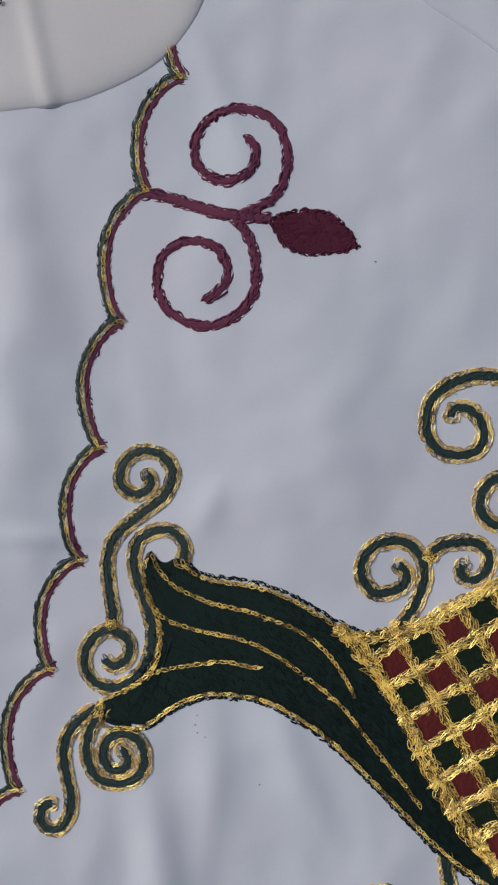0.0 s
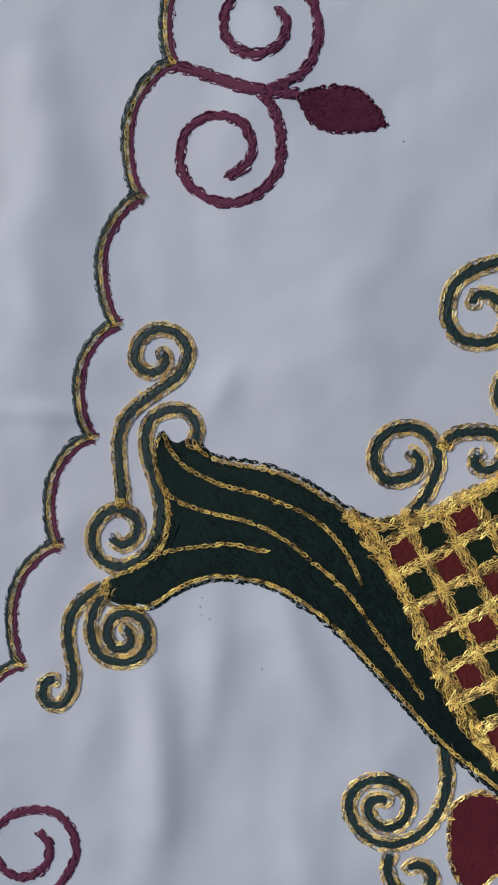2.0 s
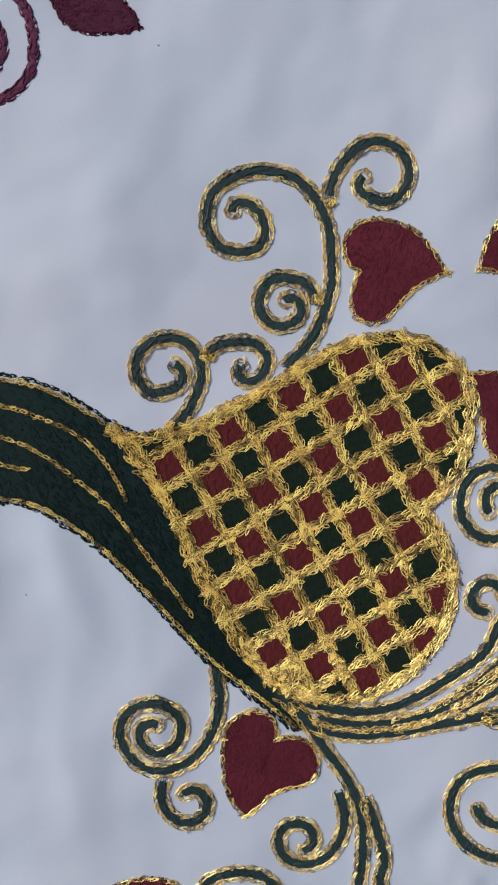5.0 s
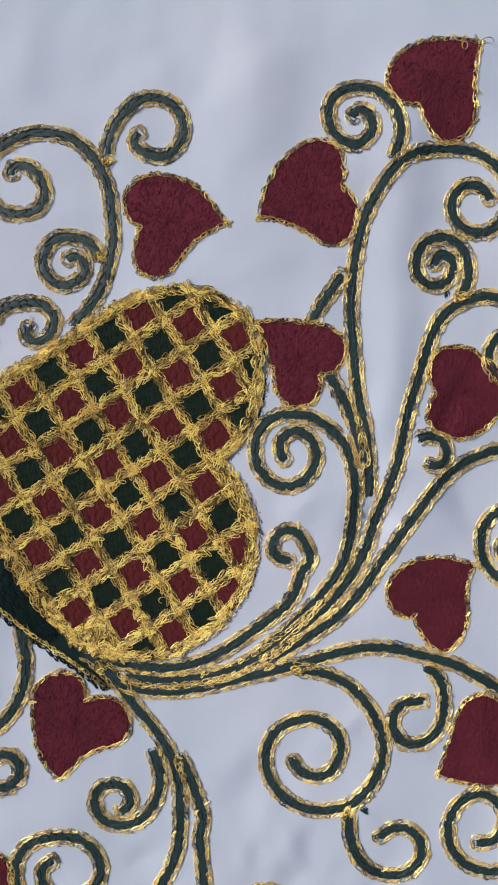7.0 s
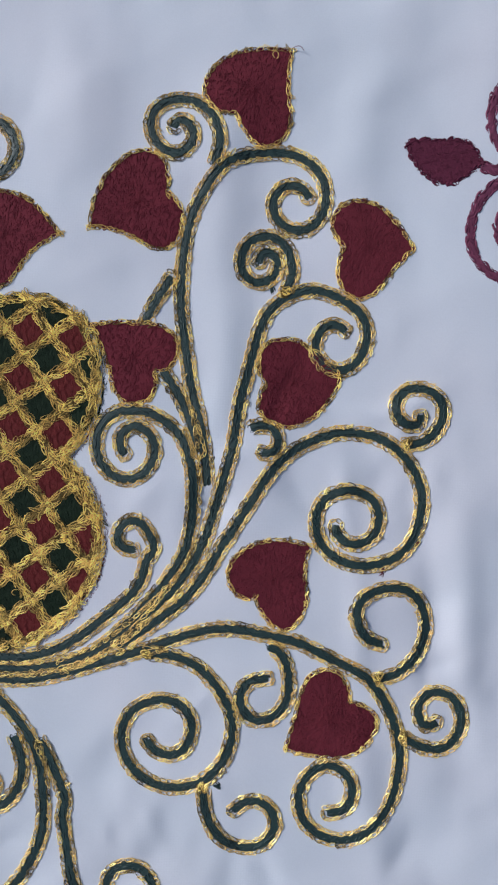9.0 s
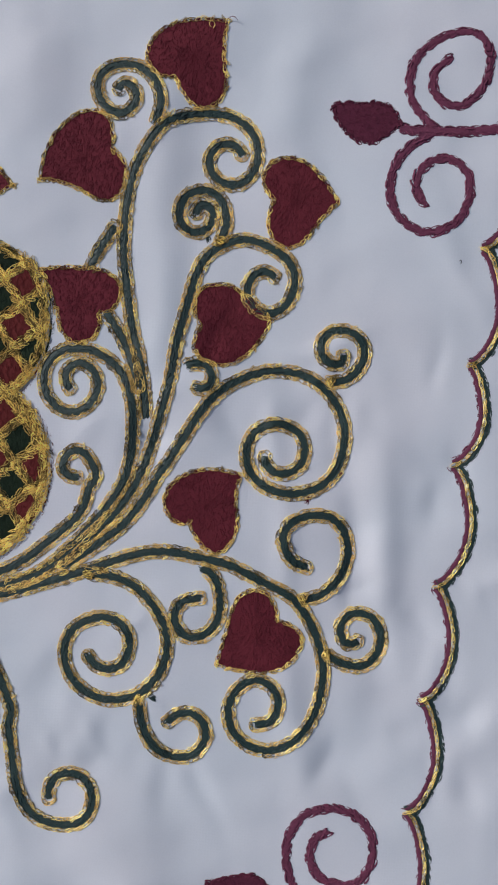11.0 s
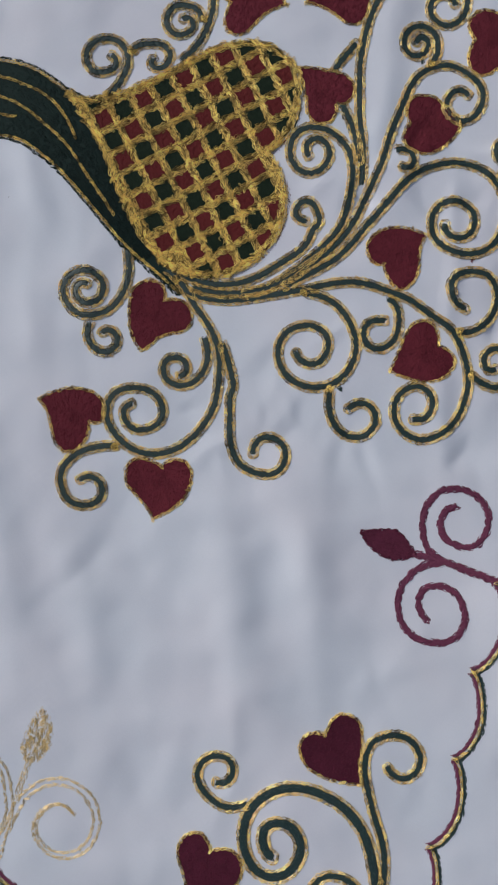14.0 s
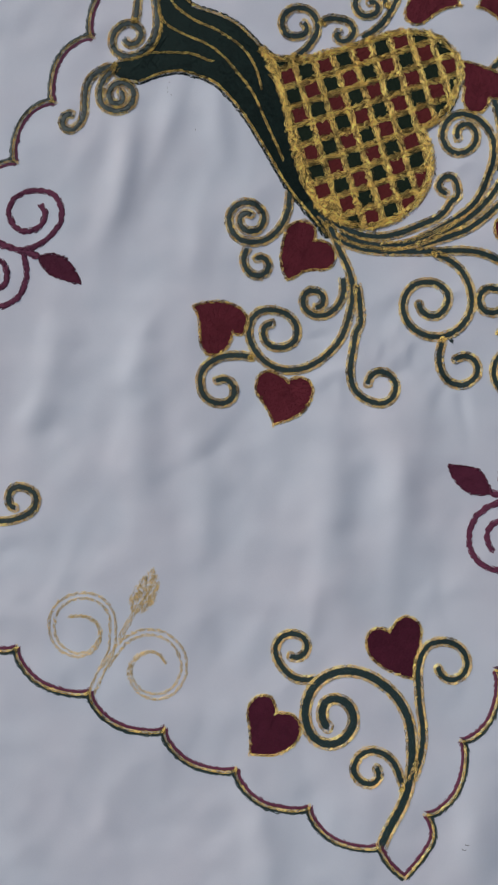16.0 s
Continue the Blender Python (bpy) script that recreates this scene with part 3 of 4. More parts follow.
def stub(x, y, turn, mat=GREEN):
    """A short tuft of thread that sticks out at a joint."""
    at = np.array((x, y)) + 0.6 * dice.standard_normal((4, 2))
    w = Work().loops(at, np.tile((math.cos(turn), math.sin(turn)), (4, 1)), (3.0, 0.9), 0.35, 0.2, sway=0.35)
    return part("tuft", w, mat, tablecloth, "tuft of dark green thread at a joint" if mat is GREEN else "stray tuft of dark red thread")


def speck(x, y, long, wide, turn, rise=0.1):
    """A crumb of dark lint or a pencil tick."""
    w = Work().loops(np.array([(x, y)], float), np.array([(math.cos(turn), math.sin(turn))]), (long, wide), 0.3, rise, 0.0, 0.0)
    return part("lint", w, LINT, tablecloth)


# ---- the design ----
border([(-209.1, 328.3), (-220.3, 273.9), (-235.2, 223.7), (-246.6, 164.3), (-254.2, 106.3), (-263, 53.7), (-276.4, 2.1), (-291.1, -56), (-307.1, -109.7), (-326.6, -166.3), (-344.4, -222.2)], 1.12)
border([(-271.8, -459.9), (-203.1, -474.8), (-138.9, -491.7), (-76.2, -504.7), (-14.7, -519.6), (47.2, -532.5), (106.6, -545.8)])
border([(135.8, -513.3), (147.6, -452), (158.9, -393.2), (165.6, -335.3), (176.3, -274.9), (185.2, -218.1), (194.9, -162.2), (203.9, -105.5), (215, -44.9), (224.5, 5), (232.9, 62.8), (244.2, 123), (257.4, 183.4)])
corner([(106.6, -545.8), (117.5, -556.8), (131.8, -563.8)], [(131.8, -563.8), (140.4, -546), (144.5, -528), (135.8, -513.3)])
overlay([(-319.4, 255.4), (-303.7, 257.4), (-288, 259.2), (-269.9, 261.7), (-252, 267.8), (-236.8, 275.1), (-226.8, 282.4), (-217, 293.4), (-210.3, 305.4), (-206.4, 319.8)], (-400, 420), 0.0, COTTON_WARM, "plain creamy white cloth with a rounded edge lying on the tablecloth")
overlay([(-128, 316), (-119, 307.5), (-103, 296.5), (-83, 283), (-64, 269), (-40, 252)], (20, 440), 0.9, COTTON, "white cotton cloth with a raised straight edge on the tablecloth")
horn_body = horn([(-231.7, 59.4), (-229, 56.4), (-224.7, 52.6), (-218.9, 51.6), (-213.7, 53.4), (-208.4, 48.9), (-195.3, 46.1), (-182.4, 44.8), (-169.4, 41.5), (-159, 36.7), (-148.6, 30.7), (-138.2, 26), (-129.2, 21.3), (-120.3, 7.4), (-111, -9.6), (-99.3, -31.9), (-85, -54.7), (-74.1, -74.8), (-61.7, -86), (-48.9, -99.5)], [(-255.4, -13.8), (-251.3, -21.4), (-242.1, -23.8), (-232.7, -23.4), (-224.1, -17.1), (-209.6, -8.5), (-199.2, -5.5), (-188.7, -5.7), (-175.7, -7.4), (-162.5, -13.3), (-149.4, -21.8), (-136.1, -32.9), (-122.9, -45.3), (-109.6, -58.6), (-97, -71), (-84.2, -81), (-72.8, -88.9), (-63.2, -96), (-54.5, -102.5)], [(-231.7, 59.4), (-232.4, 45.2), (-229, 34.8), (-225.5, 27.1), (-225.2, 13.8), (-229.3, 7.4), (-235.9, -1.5), (-245.3, -9.1), (-255.4, -13.8)], [(-230.1, 59.4), (-227.9, 56.6), (-223.6, 54.1), (-218.5, 56.3), (-213.8, 54.4), (-206.2, 48.3), (-216.3, 41.2), (-228.8, 38.3), (-232.2, 47.1), (-232.4, 56.2)])
vein([(-215.1, 54.6), (-208.9, 49.1), (-195.3, 46.1), (-182.4, 44.8), (-169.4, 41.5), (-159, 36.7), (-148.6, 30.7), (-138.2, 25.5), (-129.2, 23.9)])
vein([(-229, 56.4), (-225.4, 49.5), (-218.7, 43.2), (-210.8, 39.6), (-200.3, 36.1), (-187.2, 33.9), (-174.2, 30.3), (-161.2, 25.4), (-150.7, 18.1), (-142.7, 8.8), (-135.1, -4.6)])
vein([(-231.2, 38.7), (-225, 29.7), (-215.7, 25.4), (-205.2, 23), (-189.5, 20.6), (-176.4, 16.3), (-165.9, 10.3), (-155.3, 2.9), (-142.2, -7.4), (-131.5, -19.9), (-118.1, -36.2), (-104.3, -52.8)])
vein([(-230.4, 1.6), (-220.5, 4.8), (-207.4, 7.6), (-194.4, 9.6), (-183.9, 8), (-178.7, 8)])
vein([(-252, -11.6), (-240.1, -5.6), (-230.4, 1.6), (-226.4, 8.5), (-225, 17.8), (-226.2, 27), (-231.2, 37.4), (-233.3, 49.1), (-231.6, 57.1)])
vein([(-251.9, -17.5), (-250.5, -23.6), (-242.4, -24.5), (-231.8, -22.6), (-220, -14.1), (-209.6, -8.2), (-199.2, -5.5), (-188.7, -5.7), (-175.7, -7.4), (-162.5, -13.3), (-149.4, -21.8), (-136.1, -32.9), (-122.9, -45.3), (-109.6, -58.5), (-96.8, -70.6), (-84, -80.6), (-72.4, -88.4), (-62.8, -95.5), (-55, -101.5)])
basket([(-144.6, 28.3), (-136.3, 25.7), (-126.9, 26.5), (-117.2, 30.1), (-109.8, 31.6), (-97.3, 39.4), (-84.9, 45.8), (-70, 55.8), (-57.6, 64), (-45.2, 70.7), (-32.7, 74.6), (-20.2, 76.1), (-7.7, 73.5), (2.4, 67), (9.6, 58.4), (13.3, 46.7), (13.6, 31.7), (10.1, 17.8), (3.5, 6.9), (-2.6, -0.2)], [(-2.6, -0.2), (2.6, -7.5), (8.3, -18.7), (11.1, -31.3), (10.8, -44), (7.3, -57.2), (1.1, -67), (-8.8, -77.4), (-21.3, -85.7), (-33.9, -89), (-46.6, -89.2), (-58, -87.4), (-66.9, -83.4), (-81.5, -69.9), (-93.8, -53.3), (-106.2, -32.8), (-114.4, -14.7), (-124.6, 1.8), (-132.4, 10.6), (-138.8, 19.2), (-144.6, 28.3)])
scroll([(-246.5, 22.9), (-248.7, 36.6), (-250.5, 52.3), (-247.3, 64.3), (-237.8, 73.8), (-228.7, 80.7), (-221.9, 88.7), (-221.8, 99.1), (-229.3, 104.5), (-238.4, 103.7), (-244.8, 95.7), (-242.8, 87.2), (-235.4, 85.4), (-230.8, 89.7), (-232.4, 94.3)])
scroll([(-251, 7.7), (-245.7, 4.8), (-239.6, 10.5), (-241.4, 18.3), (-250, 21.1), (-258.4, 14.8), (-260.3, 4), (-254.8, -3.7), (-245.5, -5.3), (-234.9, 1.4), (-229.1, 13.6), (-229.4, 25.6), (-233.1, 37.3), (-237.3, 49), (-236.7, 62.1), (-228.5, 68.4), (-219.3, 68), (-214.5, 61.7), (-215.9, 54.6)])
scroll([(-254.1, -15.2), (-263.9, -23.1), (-269.4, -34.2), (-268.1, -47.7), (-265.5, -58.5), (-267.8, -69.6), (-274.8, -74.2), (-280, -69.3), (-278.2, -63.1), (-275, -61.8)])
scroll([(-250.6, -15.6), (-257.1, -25.4), (-258.8, -36.3), (-254.6, -46.9), (-244.6, -50.3), (-234.5, -46.4), (-231.2, -37.3), (-235.7, -28.4), (-245, -27.4), (-250.8, -34.5), (-248.8, -42.5), (-242, -43.9), (-238.9, -39.1), (-242.5, -34)])
scroll([(-118.9, 27.9), (-113.1, 33.6), (-108.2, 43), (-106, 51.8), (-107.4, 59.9), (-112.9, 66.2), (-120.5, 67.8), (-129.2, 64.9), (-133.9, 57.8), (-133.2, 49.7), (-127.5, 44.2), (-120.8, 44.7), (-115.1, 48.1), (-114.1, 53.4), (-117.8, 56.6)])
scroll([(-103.7, 60.2), (-99.7, 65.7), (-90.9, 67.9), (-82.6, 67.1), (-77.9, 61.5), (-79.5, 54.7), (-85, 51.3), (-89.6, 53.1), (-89.3, 57.6)])
scroll([(-59, 87.8), (-62.3, 94.4), (-70, 96.7), (-78, 95.3), (-82.6, 88.3), (-81.1, 80.3), (-74.7, 75.9), (-67.5, 78), (-64.2, 83.1), (-67.7, 88), (-72, 87)])
scroll([(-69.9, 58.4), (-58.7, 72), (-54.5, 82.4), (-52.1, 94.4), (-52.7, 107.7), (-54.5, 119), (-59.8, 130.3), (-67.9, 138.4), (-77.1, 141.7), (-86, 141.8), (-95.8, 138.8), (-104.1, 132.6), (-107.1, 125), (-106.2, 114.9), (-100.4, 108), (-92.9, 106.7), (-85.7, 108.5), (-82, 114.6), (-83.4, 121.8), (-88, 126.6), (-94, 127.5), (-96.7, 123.7)])
scroll([(-55, 133.3), (-53, 142.1), (-48.6, 149.5), (-42.4, 155.4), (-35.3, 157.4), (-26.9, 155), (-21.7, 147.7), (-21.7, 140.6), (-25.1, 135), (-31.5, 131.7), (-38, 133.6), (-42.4, 137), (-40.9, 142.2)])
scroll([(-56.7, -87.9), (-42, -92.2), (-20.7, -92.1), (-0.1, -83.3), (16.1, -71.6), (27.5, -60.2), (32.6, -47.7), (34.7, -45.9), (32.5, -36.9), (25.6, -31.1), (18.8, -36.3), (19.4, -42.1), (25.8, -44.8)])
scroll([(-46.5, -96.4), (-32.5, -98.7), (-16.3, -97.9), (4.1, -91.7), (20.3, -79.9), (36.5, -64.1), (48.5, -47.4), (53.2, -30.9), (54.1, -8.8), (49.8, 6.3), (40.2, 15.9), (28.3, 19.8), (16.3, 16.9), (10.7, 7.1), (12.3, -4), (20.9, -11.4), (30.4, -10.2), (37.1, -1), (35.4, 8), (28, 12.5), (21.7, 7.5), (23.5, -0.5)])
scroll([(-12.2, -98.3), (12.4, -88.5), (30.6, -74.7), (46.7, -59.9), (58.7, -40.9), (66.3, -20.3), (73.2, 0.4), (77.4, 20.5), (81.4, 33.7), (86.2, 49.3), (92.8, 62.9), (102.9, 70.1), (114.8, 71.8), (128.2, 66.2), (136.8, 57.2), (136.8, 45.4), (131, 36.7), (121.2, 35.2), (114.1, 43.4), (115.8, 52), (122, 55.7), (127.7, 52.6)])
scroll([(15.5, -90.2), (30.7, -80.8), (50.9, -65.9), (64.9, -47.1), (76.8, -30.5), (93.4, -8.3), (107.9, 1.1), (124.2, 5.4), (140.1, 2.6), (151.9, -5.7), (159.3, -19.2), (159.8, -33.2), (154.2, -47.2), (143.9, -54.7), (129.6, -56.2), (117.9, -51.5), (111.2, -42.3), (111.7, -30.2), (119.1, -22.6), (129.1, -21.9), (137.9, -27.3), (139.6, -36.3), (135.1, -44.3), (126.1, -46), (120.4, -41.6), (119.8, -37.1)])
scroll([(60.9, -16), (60.3, -0.9), (58.3, 14.9), (55.7, 28.2), (53.2, 51.9), (52.3, 67.7), (53.5, 83.9), (57.8, 105.3), (65.8, 120.7), (76, 132.1), (89.8, 136.2), (105.5, 135.6), (117, 128.4), (121.1, 118.5), (119.1, 106.8), (110.1, 100.3), (100.3, 103.6), (96.7, 112.6), (100.9, 119.6), (107.8, 120.9), (113.6, 114.9)])
scroll([(-50.2, -99), (-37.5, -103.1), (-16.2, -102.5), (4.2, -97.8), (20.6, -93.5), (33, -90.2), (47.3, -85.6), (67.7, -83.2), (84.1, -86.5), (100, -91.1), (116, -99.9), (130.2, -108.2), (139.4, -121), (144.8, -136.8), (145.1, -150.5), (140.8, -166), (131.3, -178.3), (117.3, -184.5), (105.9, -181.1), (98.3, -172.1), (98, -160.4), (104.1, -151.7), (112.9, -149.2), (120.6, -154.5), (122.2, -161.5), (119, -169), (110.2, -171.5)])
scroll([(30, -93.5), (41.4, -94.9), (54.5, -101.8), (63.8, -113.8), (67.8, -125.9), (65.6, -139.3), (58.3, -149.8), (46.2, -156.1), (32.6, -155.5), (21.3, -148.2), (16, -136.4), (18.3, -123.8), (28.4, -116.3), (39.2, -115.7), (47.6, -121.9), (48.2, -132.7), (42.1, -140.4), (33.2, -140), (27.7, -133.9)])
scroll([(53, -158.5), (53.6, -168.3), (57.9, -179.1), (66.6, -186.3), (76.3, -186.7), (83.4, -181.2), (85.6, -173.4), (81.9, -166.4), (74.4, -164.2), (66.3, -168.9)])
scroll([(86, -92.1), (92.6, -97.4), (94.9, -107.5), (93.7, -117.2), (87.6, -124.6), (78.8, -126.3), (73.2, -121.1), (72.5, -113.1), (76.6, -108.6), (85.4, -107.1)])
scroll([(135.4, -110.2), (147.9, -106.5), (156.1, -98.2), (160, -86.7), (156.1, -72.8), (147.3, -68), (137.3, -68.6), (128.9, -74.1), (127.8, -82.2), (131.4, -89.5), (139.2, -93.8)])
scroll([(147.7, -138), (154.4, -142.2), (164.1, -144.5), (171.9, -140.1), (175.2, -131.2), (172.6, -122.4), (165.9, -118.1), (158.2, -119.9), (155, -126.4), (157.7, -132.6), (163.5, -131.8)])
scroll([(153.1, -1.3), (164, 0.9), (170.4, 8.5), (170.8, 17.5), (163.1, 23.8), (154.1, 23.4), (149.6, 16.5), (152.5, 9.2), (158.8, 7.9), (160.5, 12.1)])
scroll([(70.2, 132.3), (73.5, 143.7), (70.1, 154.6), (62.4, 160.9), (53.8, 162.3), (44.8, 158.7), (41.8, 151), (45.1, 141.9), (52.8, 137.7), (59.8, 141.4), (60.9, 148.1), (56.1, 152.8), (52.3, 149.5)])
scroll([(101.1, 72.3), (104.4, 81.9), (101.9, 92.8), (94.3, 98), (85.2, 95.5), (81, 87.8), (82.7, 79.9), (89.5, 76.7), (95.9, 80.4), (97.2, 87.2), (92.9, 90.8), (89.1, 86.2)])
scroll([(82, 9.2), (90.1, 9.7), (94.4, 4.5), (92.6, -1.2), (86.8, -2)])
scroll([(34.9, 59.5), (37.8, 65.4), (42.3, 72.3), (48.6, 81)])
scroll([(42.4, 37.4), (49, 26.6), (54.3, 13.8), (57.6, -0.8)])
scroll([(-93.1, -75.1), (-90.8, -87.3), (-91.1, -98.5), (-94.6, -108.6), (-100.7, -117), (-110, -121.9), (-121, -122.2), (-129.1, -116.4), (-133.4, -107.6), (-131.3, -98.8), (-124.1, -93.3), (-115.2, -93.4), (-107.9, -98.5), (-106.6, -105.4), (-109.6, -111.9), (-116.3, -114.5), (-122.6, -111.7), (-124.7, -105.3), (-121.7, -101.7), (-117.3, -102.1)])
scroll([(-113.1, -127.9), (-113.7, -135.8), (-110.3, -142.6), (-103.1, -146.3), (-96.3, -144.4), (-93.3, -138.4), (-95.8, -133.1), (-100.8, -131.4), (-104.2, -133.7)])
scroll([(-64.8, -85.8), (-53, -96.4), (-42.5, -109.8), (-31.7, -123.2), (-24.4, -138.2), (-22.4, -154.5), (-22.6, -169.3), (-25.5, -181), (-34.7, -196.5), (-47.4, -207.6), (-63, -212.1), (-77.2, -209.2), (-90, -199.2), (-95.5, -186.1), (-91.6, -173.8), (-78, -168.7), (-65, -171.4), (-58, -181), (-59.9, -190.6), (-70.9, -196.6), (-80.7, -193.4), (-83.9, -184.5), (-79, -179.4)])
scroll([(-34.7, -130.1), (-31.7, -139.5), (-31.7, -147.6), (-37, -158.6), (-46.5, -163.9), (-55.8, -161.8), (-60.3, -154.5), (-58.3, -147.6), (-51.8, -145.6), (-45.8, -148.4), (-45, -154.5), (-49, -158)])
scroll([(-22.7, -132.6), (-15.9, -147.9), (-12, -163.2), (-13.1, -165.5), (-12.1, -184.1), (-9.9, -200), (-2.5, -212.7), (9.9, -217.9), (22.2, -216.2), (27.7, -206.2), (24, -196.5), (14.6, -193), (7.1, -197.6), (5.8, -205.5)])
scroll([(-86.2, -208.8), (-100.1, -211.1), (-113.1, -217.4), (-121, -227.8), (-120.5, -239.5), (-113.5, -249.1), (-102.7, -250.8), (-94.1, -245.2), (-94.2, -235.9), (-101.8, -231.3), (-108.7, -234.2)])
scroll([(24.9, -436.1), (13.3, -439.7), (2, -436.2), (-6.7, -428.6), (-9.9, -419.5), (-6.6, -411.5), (1.2, -407.2), (10.3, -409.1), (13.3, -416.2), (9.8, -423.1), (2.8, -424.5)])
scroll([(108.1, -544.9), (110.9, -528.7), (115.2, -511.1), (116.1, -495.6), (114.2, -478.9), (110, -462.5), (102.7, -446.5), (90.1, -433.2), (75.9, -425.7), (60.7, -422.3), (45.7, -424.4), (33.9, -431.6), (26.5, -442.2), (24.3, -455.2), (26.8, -467.6), (34.7, -478.4), (47.1, -481.7), (58.2, -475), (62.9, -462.4), (59, -451.5), (49.9, -446.4), (40.6, -448.6), (37.3, -456.6), (40.5, -465.6), (45.4, -469.3)], 7.4)
scroll([(117.8, -491), (119.2, -471), (116.3, -452.8), (109.8, -436.7), (104.7, -422.4), (101.1, -410.2), (100.2, -397.6), (104.4, -387.4), (114.5, -382.4), (126.2, -383.1), (134.8, -390.7), (136.1, -400), (129.6, -408.5), (121.2, -408.5), (114.9, -403)])
scroll([(111.3, -495.5), (106.3, -488.3), (99.8, -480.9), (89.6, -476.8), (79, -478.4), (72.6, -486.8), (73.1, -496.2), (79.8, -501.6), (88.5, -501.1), (92, -494.7), (88.8, -488.8)])
scroll([(-276.3, -379.1), (-257.9, -386.8), (-242.4, -384.4), (-230.1, -379.2), (-219.7, -368.6), (-220.2, -358.7), (-229.8, -354), (-239.7, -358.1), (-239.8, -367.7), (-233.6, -371.5)])
heart([(-76.2, -142.8), (-84, -133.4), (-87, -122.1), (-87.9, -112.3), (-86.7, -102.3), (-79.1, -95.4), (-70.8, -94.8), (-65.5, -99.3), (-64, -107.8)], [(-64, -107.8), (-57.3, -105.7), (-48.5, -109.1), (-44.3, -118.7), (-49.7, -127), (-61.9, -130.9), (-70.9, -138.7), (-76.2, -142.8)])
heart([(-1.8, 102.7), (-9.3, 112.3), (-16.7, 119.6), (-26.8, 123.7), (-36, 124.1), (-42.4, 121.6), (-46.6, 116.2), (-47.1, 109.3), (-44.4, 103.7), (-40.4, 101.5)], [(-40.4, 101.5), (-42.4, 94.6), (-42.9, 86.2), (-38.9, 80.3), (-30.5, 79.8), (-25.1, 83.6), (-19.4, 91), (-12.9, 97), (-1.8, 102.7)])
heart([(11.3, 105.3), (14.8, 118.8), (23.2, 132.1), (37.2, 139.9), (45.7, 136.7), (48.8, 128.7), (47.7, 120.3)], [(47.7, 120.3), (53.4, 113.6), (54.1, 104.4), (50.1, 96.1), (42.6, 94.3), (33.4, 98.4), (23.8, 103.2), (11.3, 105.3)])
heart([(108.5, 182.4), (93.8, 183.8), (80.1, 181.7), (69.8, 174.2), (67.5, 163.6), (73, 156), (80.8, 155.2)], [(80.8, 155.2), (84.9, 146.4), (90.5, 140.1), (100, 141.1), (106.1, 149.5), (106.1, 164.2), (108.5, 182.4)])
heart([(9.7, 60.2), (18.2, 60.9), (33.9, 60.3), (46.3, 55.9), (50.1, 47.3), (46.2, 39.6), (38.7, 37.5)], [(38.7, 37.5), (38.9, 29.6), (34.2, 24), (24.5, 23.9), (19.1, 32.5), (15.7, 46.3), (9.7, 60.2)])
heart([(161.5, 88.8), (155.1, 99.6), (145.7, 109.6), (134, 112.5), (125.7, 108.1), (123.8, 99.8), (129, 91.7)], [(129, 91.7), (125.5, 83.2), (127.4, 71.8), (136.1, 67.2), (145.3, 72.4), (152.5, 81), (161.5, 88.8)])
heart([(125, 31.9), (114.1, 42.9), (106.4, 48.5), (96, 50.2), (88.4, 45.2), (87, 36.1), (89.9, 29.4)], [(89.9, 29.4), (86.5, 23), (87.2, 15.1), (97, 9.4), (108.9, 11.5), (119.8, 21.6), (125, 31.9)])
heart([(107.9, -46.1), (96.1, -43.2), (81.9, -44.2), (70.5, -51.6), (69.1, -61.6), (73.8, -68.4), (80.9, -69.2)], [(80.9, -69.2), (85.5, -79.4), (92.4, -84.7), (99.6, -82.1), (105, -71.2), (104.5, -59.1), (107.9, -46.1)])
heart([(91.9, -140.4), (96.4, -127.1), (99.8, -115.4), (104.9, -106.9), (112.9, -104.3), (120.4, -108.6), (123.1, -120.3)], [(123.1, -120.3), (131.7, -123.6), (135.3, -130.6), (128.8, -141.1), (117.1, -145.4), (103.4, -144), (91.9, -140.4)])
heart([(-142.1, -182.7), (-130.8, -175.9), (-117.4, -172.8), (-103.9, -175.5), (-97.1, -183.9), (-99, -193.5), (-106.9, -194.6)], [(-106.9, -194.6), (-106.8, -203.9), (-113.5, -214.2), (-122.7, -215.5), (-129.6, -207.1), (-134, -193.8), (-142.1, -182.7)])
heart([(-57, -255.5), (-65.4, -244.5), (-76.1, -234.6), (-78.5, -223.2), (-73, -216.3), (-62.8, -216.6), (-54.6, -219.9)], [(-54.6, -219.9), (-48.5, -214.6), (-39, -215.3), (-33.8, -223.9), (-37, -238.5), (-46.2, -248.7), (-57, -255.5)])
heart([(99.4, -416), (81.3, -415.3), (65.4, -410), (56.4, -399.4), (58.1, -388.4), (65.6, -384.9), (71.8, -386.4)], [(71.8, -386.4), (74.9, -376.4), (82.6, -371), (92.8, -375.1), (96.8, -387.3), (96.8, -402.4), (99.4, -416)], RED_DULL)
heart([(-7.7, -505), (-12, -488.2), (-17.6, -473.9), (-15.5, -463.3), (-6.6, -458.4), (0.3, -461.8), (3.5, -470.1)], [(3.5, -470.1), (15.1, -467.3), (24.4, -473.5), (25.2, -484.9), (16.8, -496.8), (4.8, -502.8), (-7.7, -505)], RED_DULL)
heart([(-240.8, -413.7), (-252.6, -409.2), (-267.2, -410), (-276.3, -420.2), (-274.7, -432.1), (-267.4, -438.3), (-258.3, -434.8)], [(-258.3, -434.8), (-254.1, -444.6), (-245.2, -448.5), (-237.6, -442.8), (-236.7, -429.8), (-240.8, -413.7)], RED_DULL)
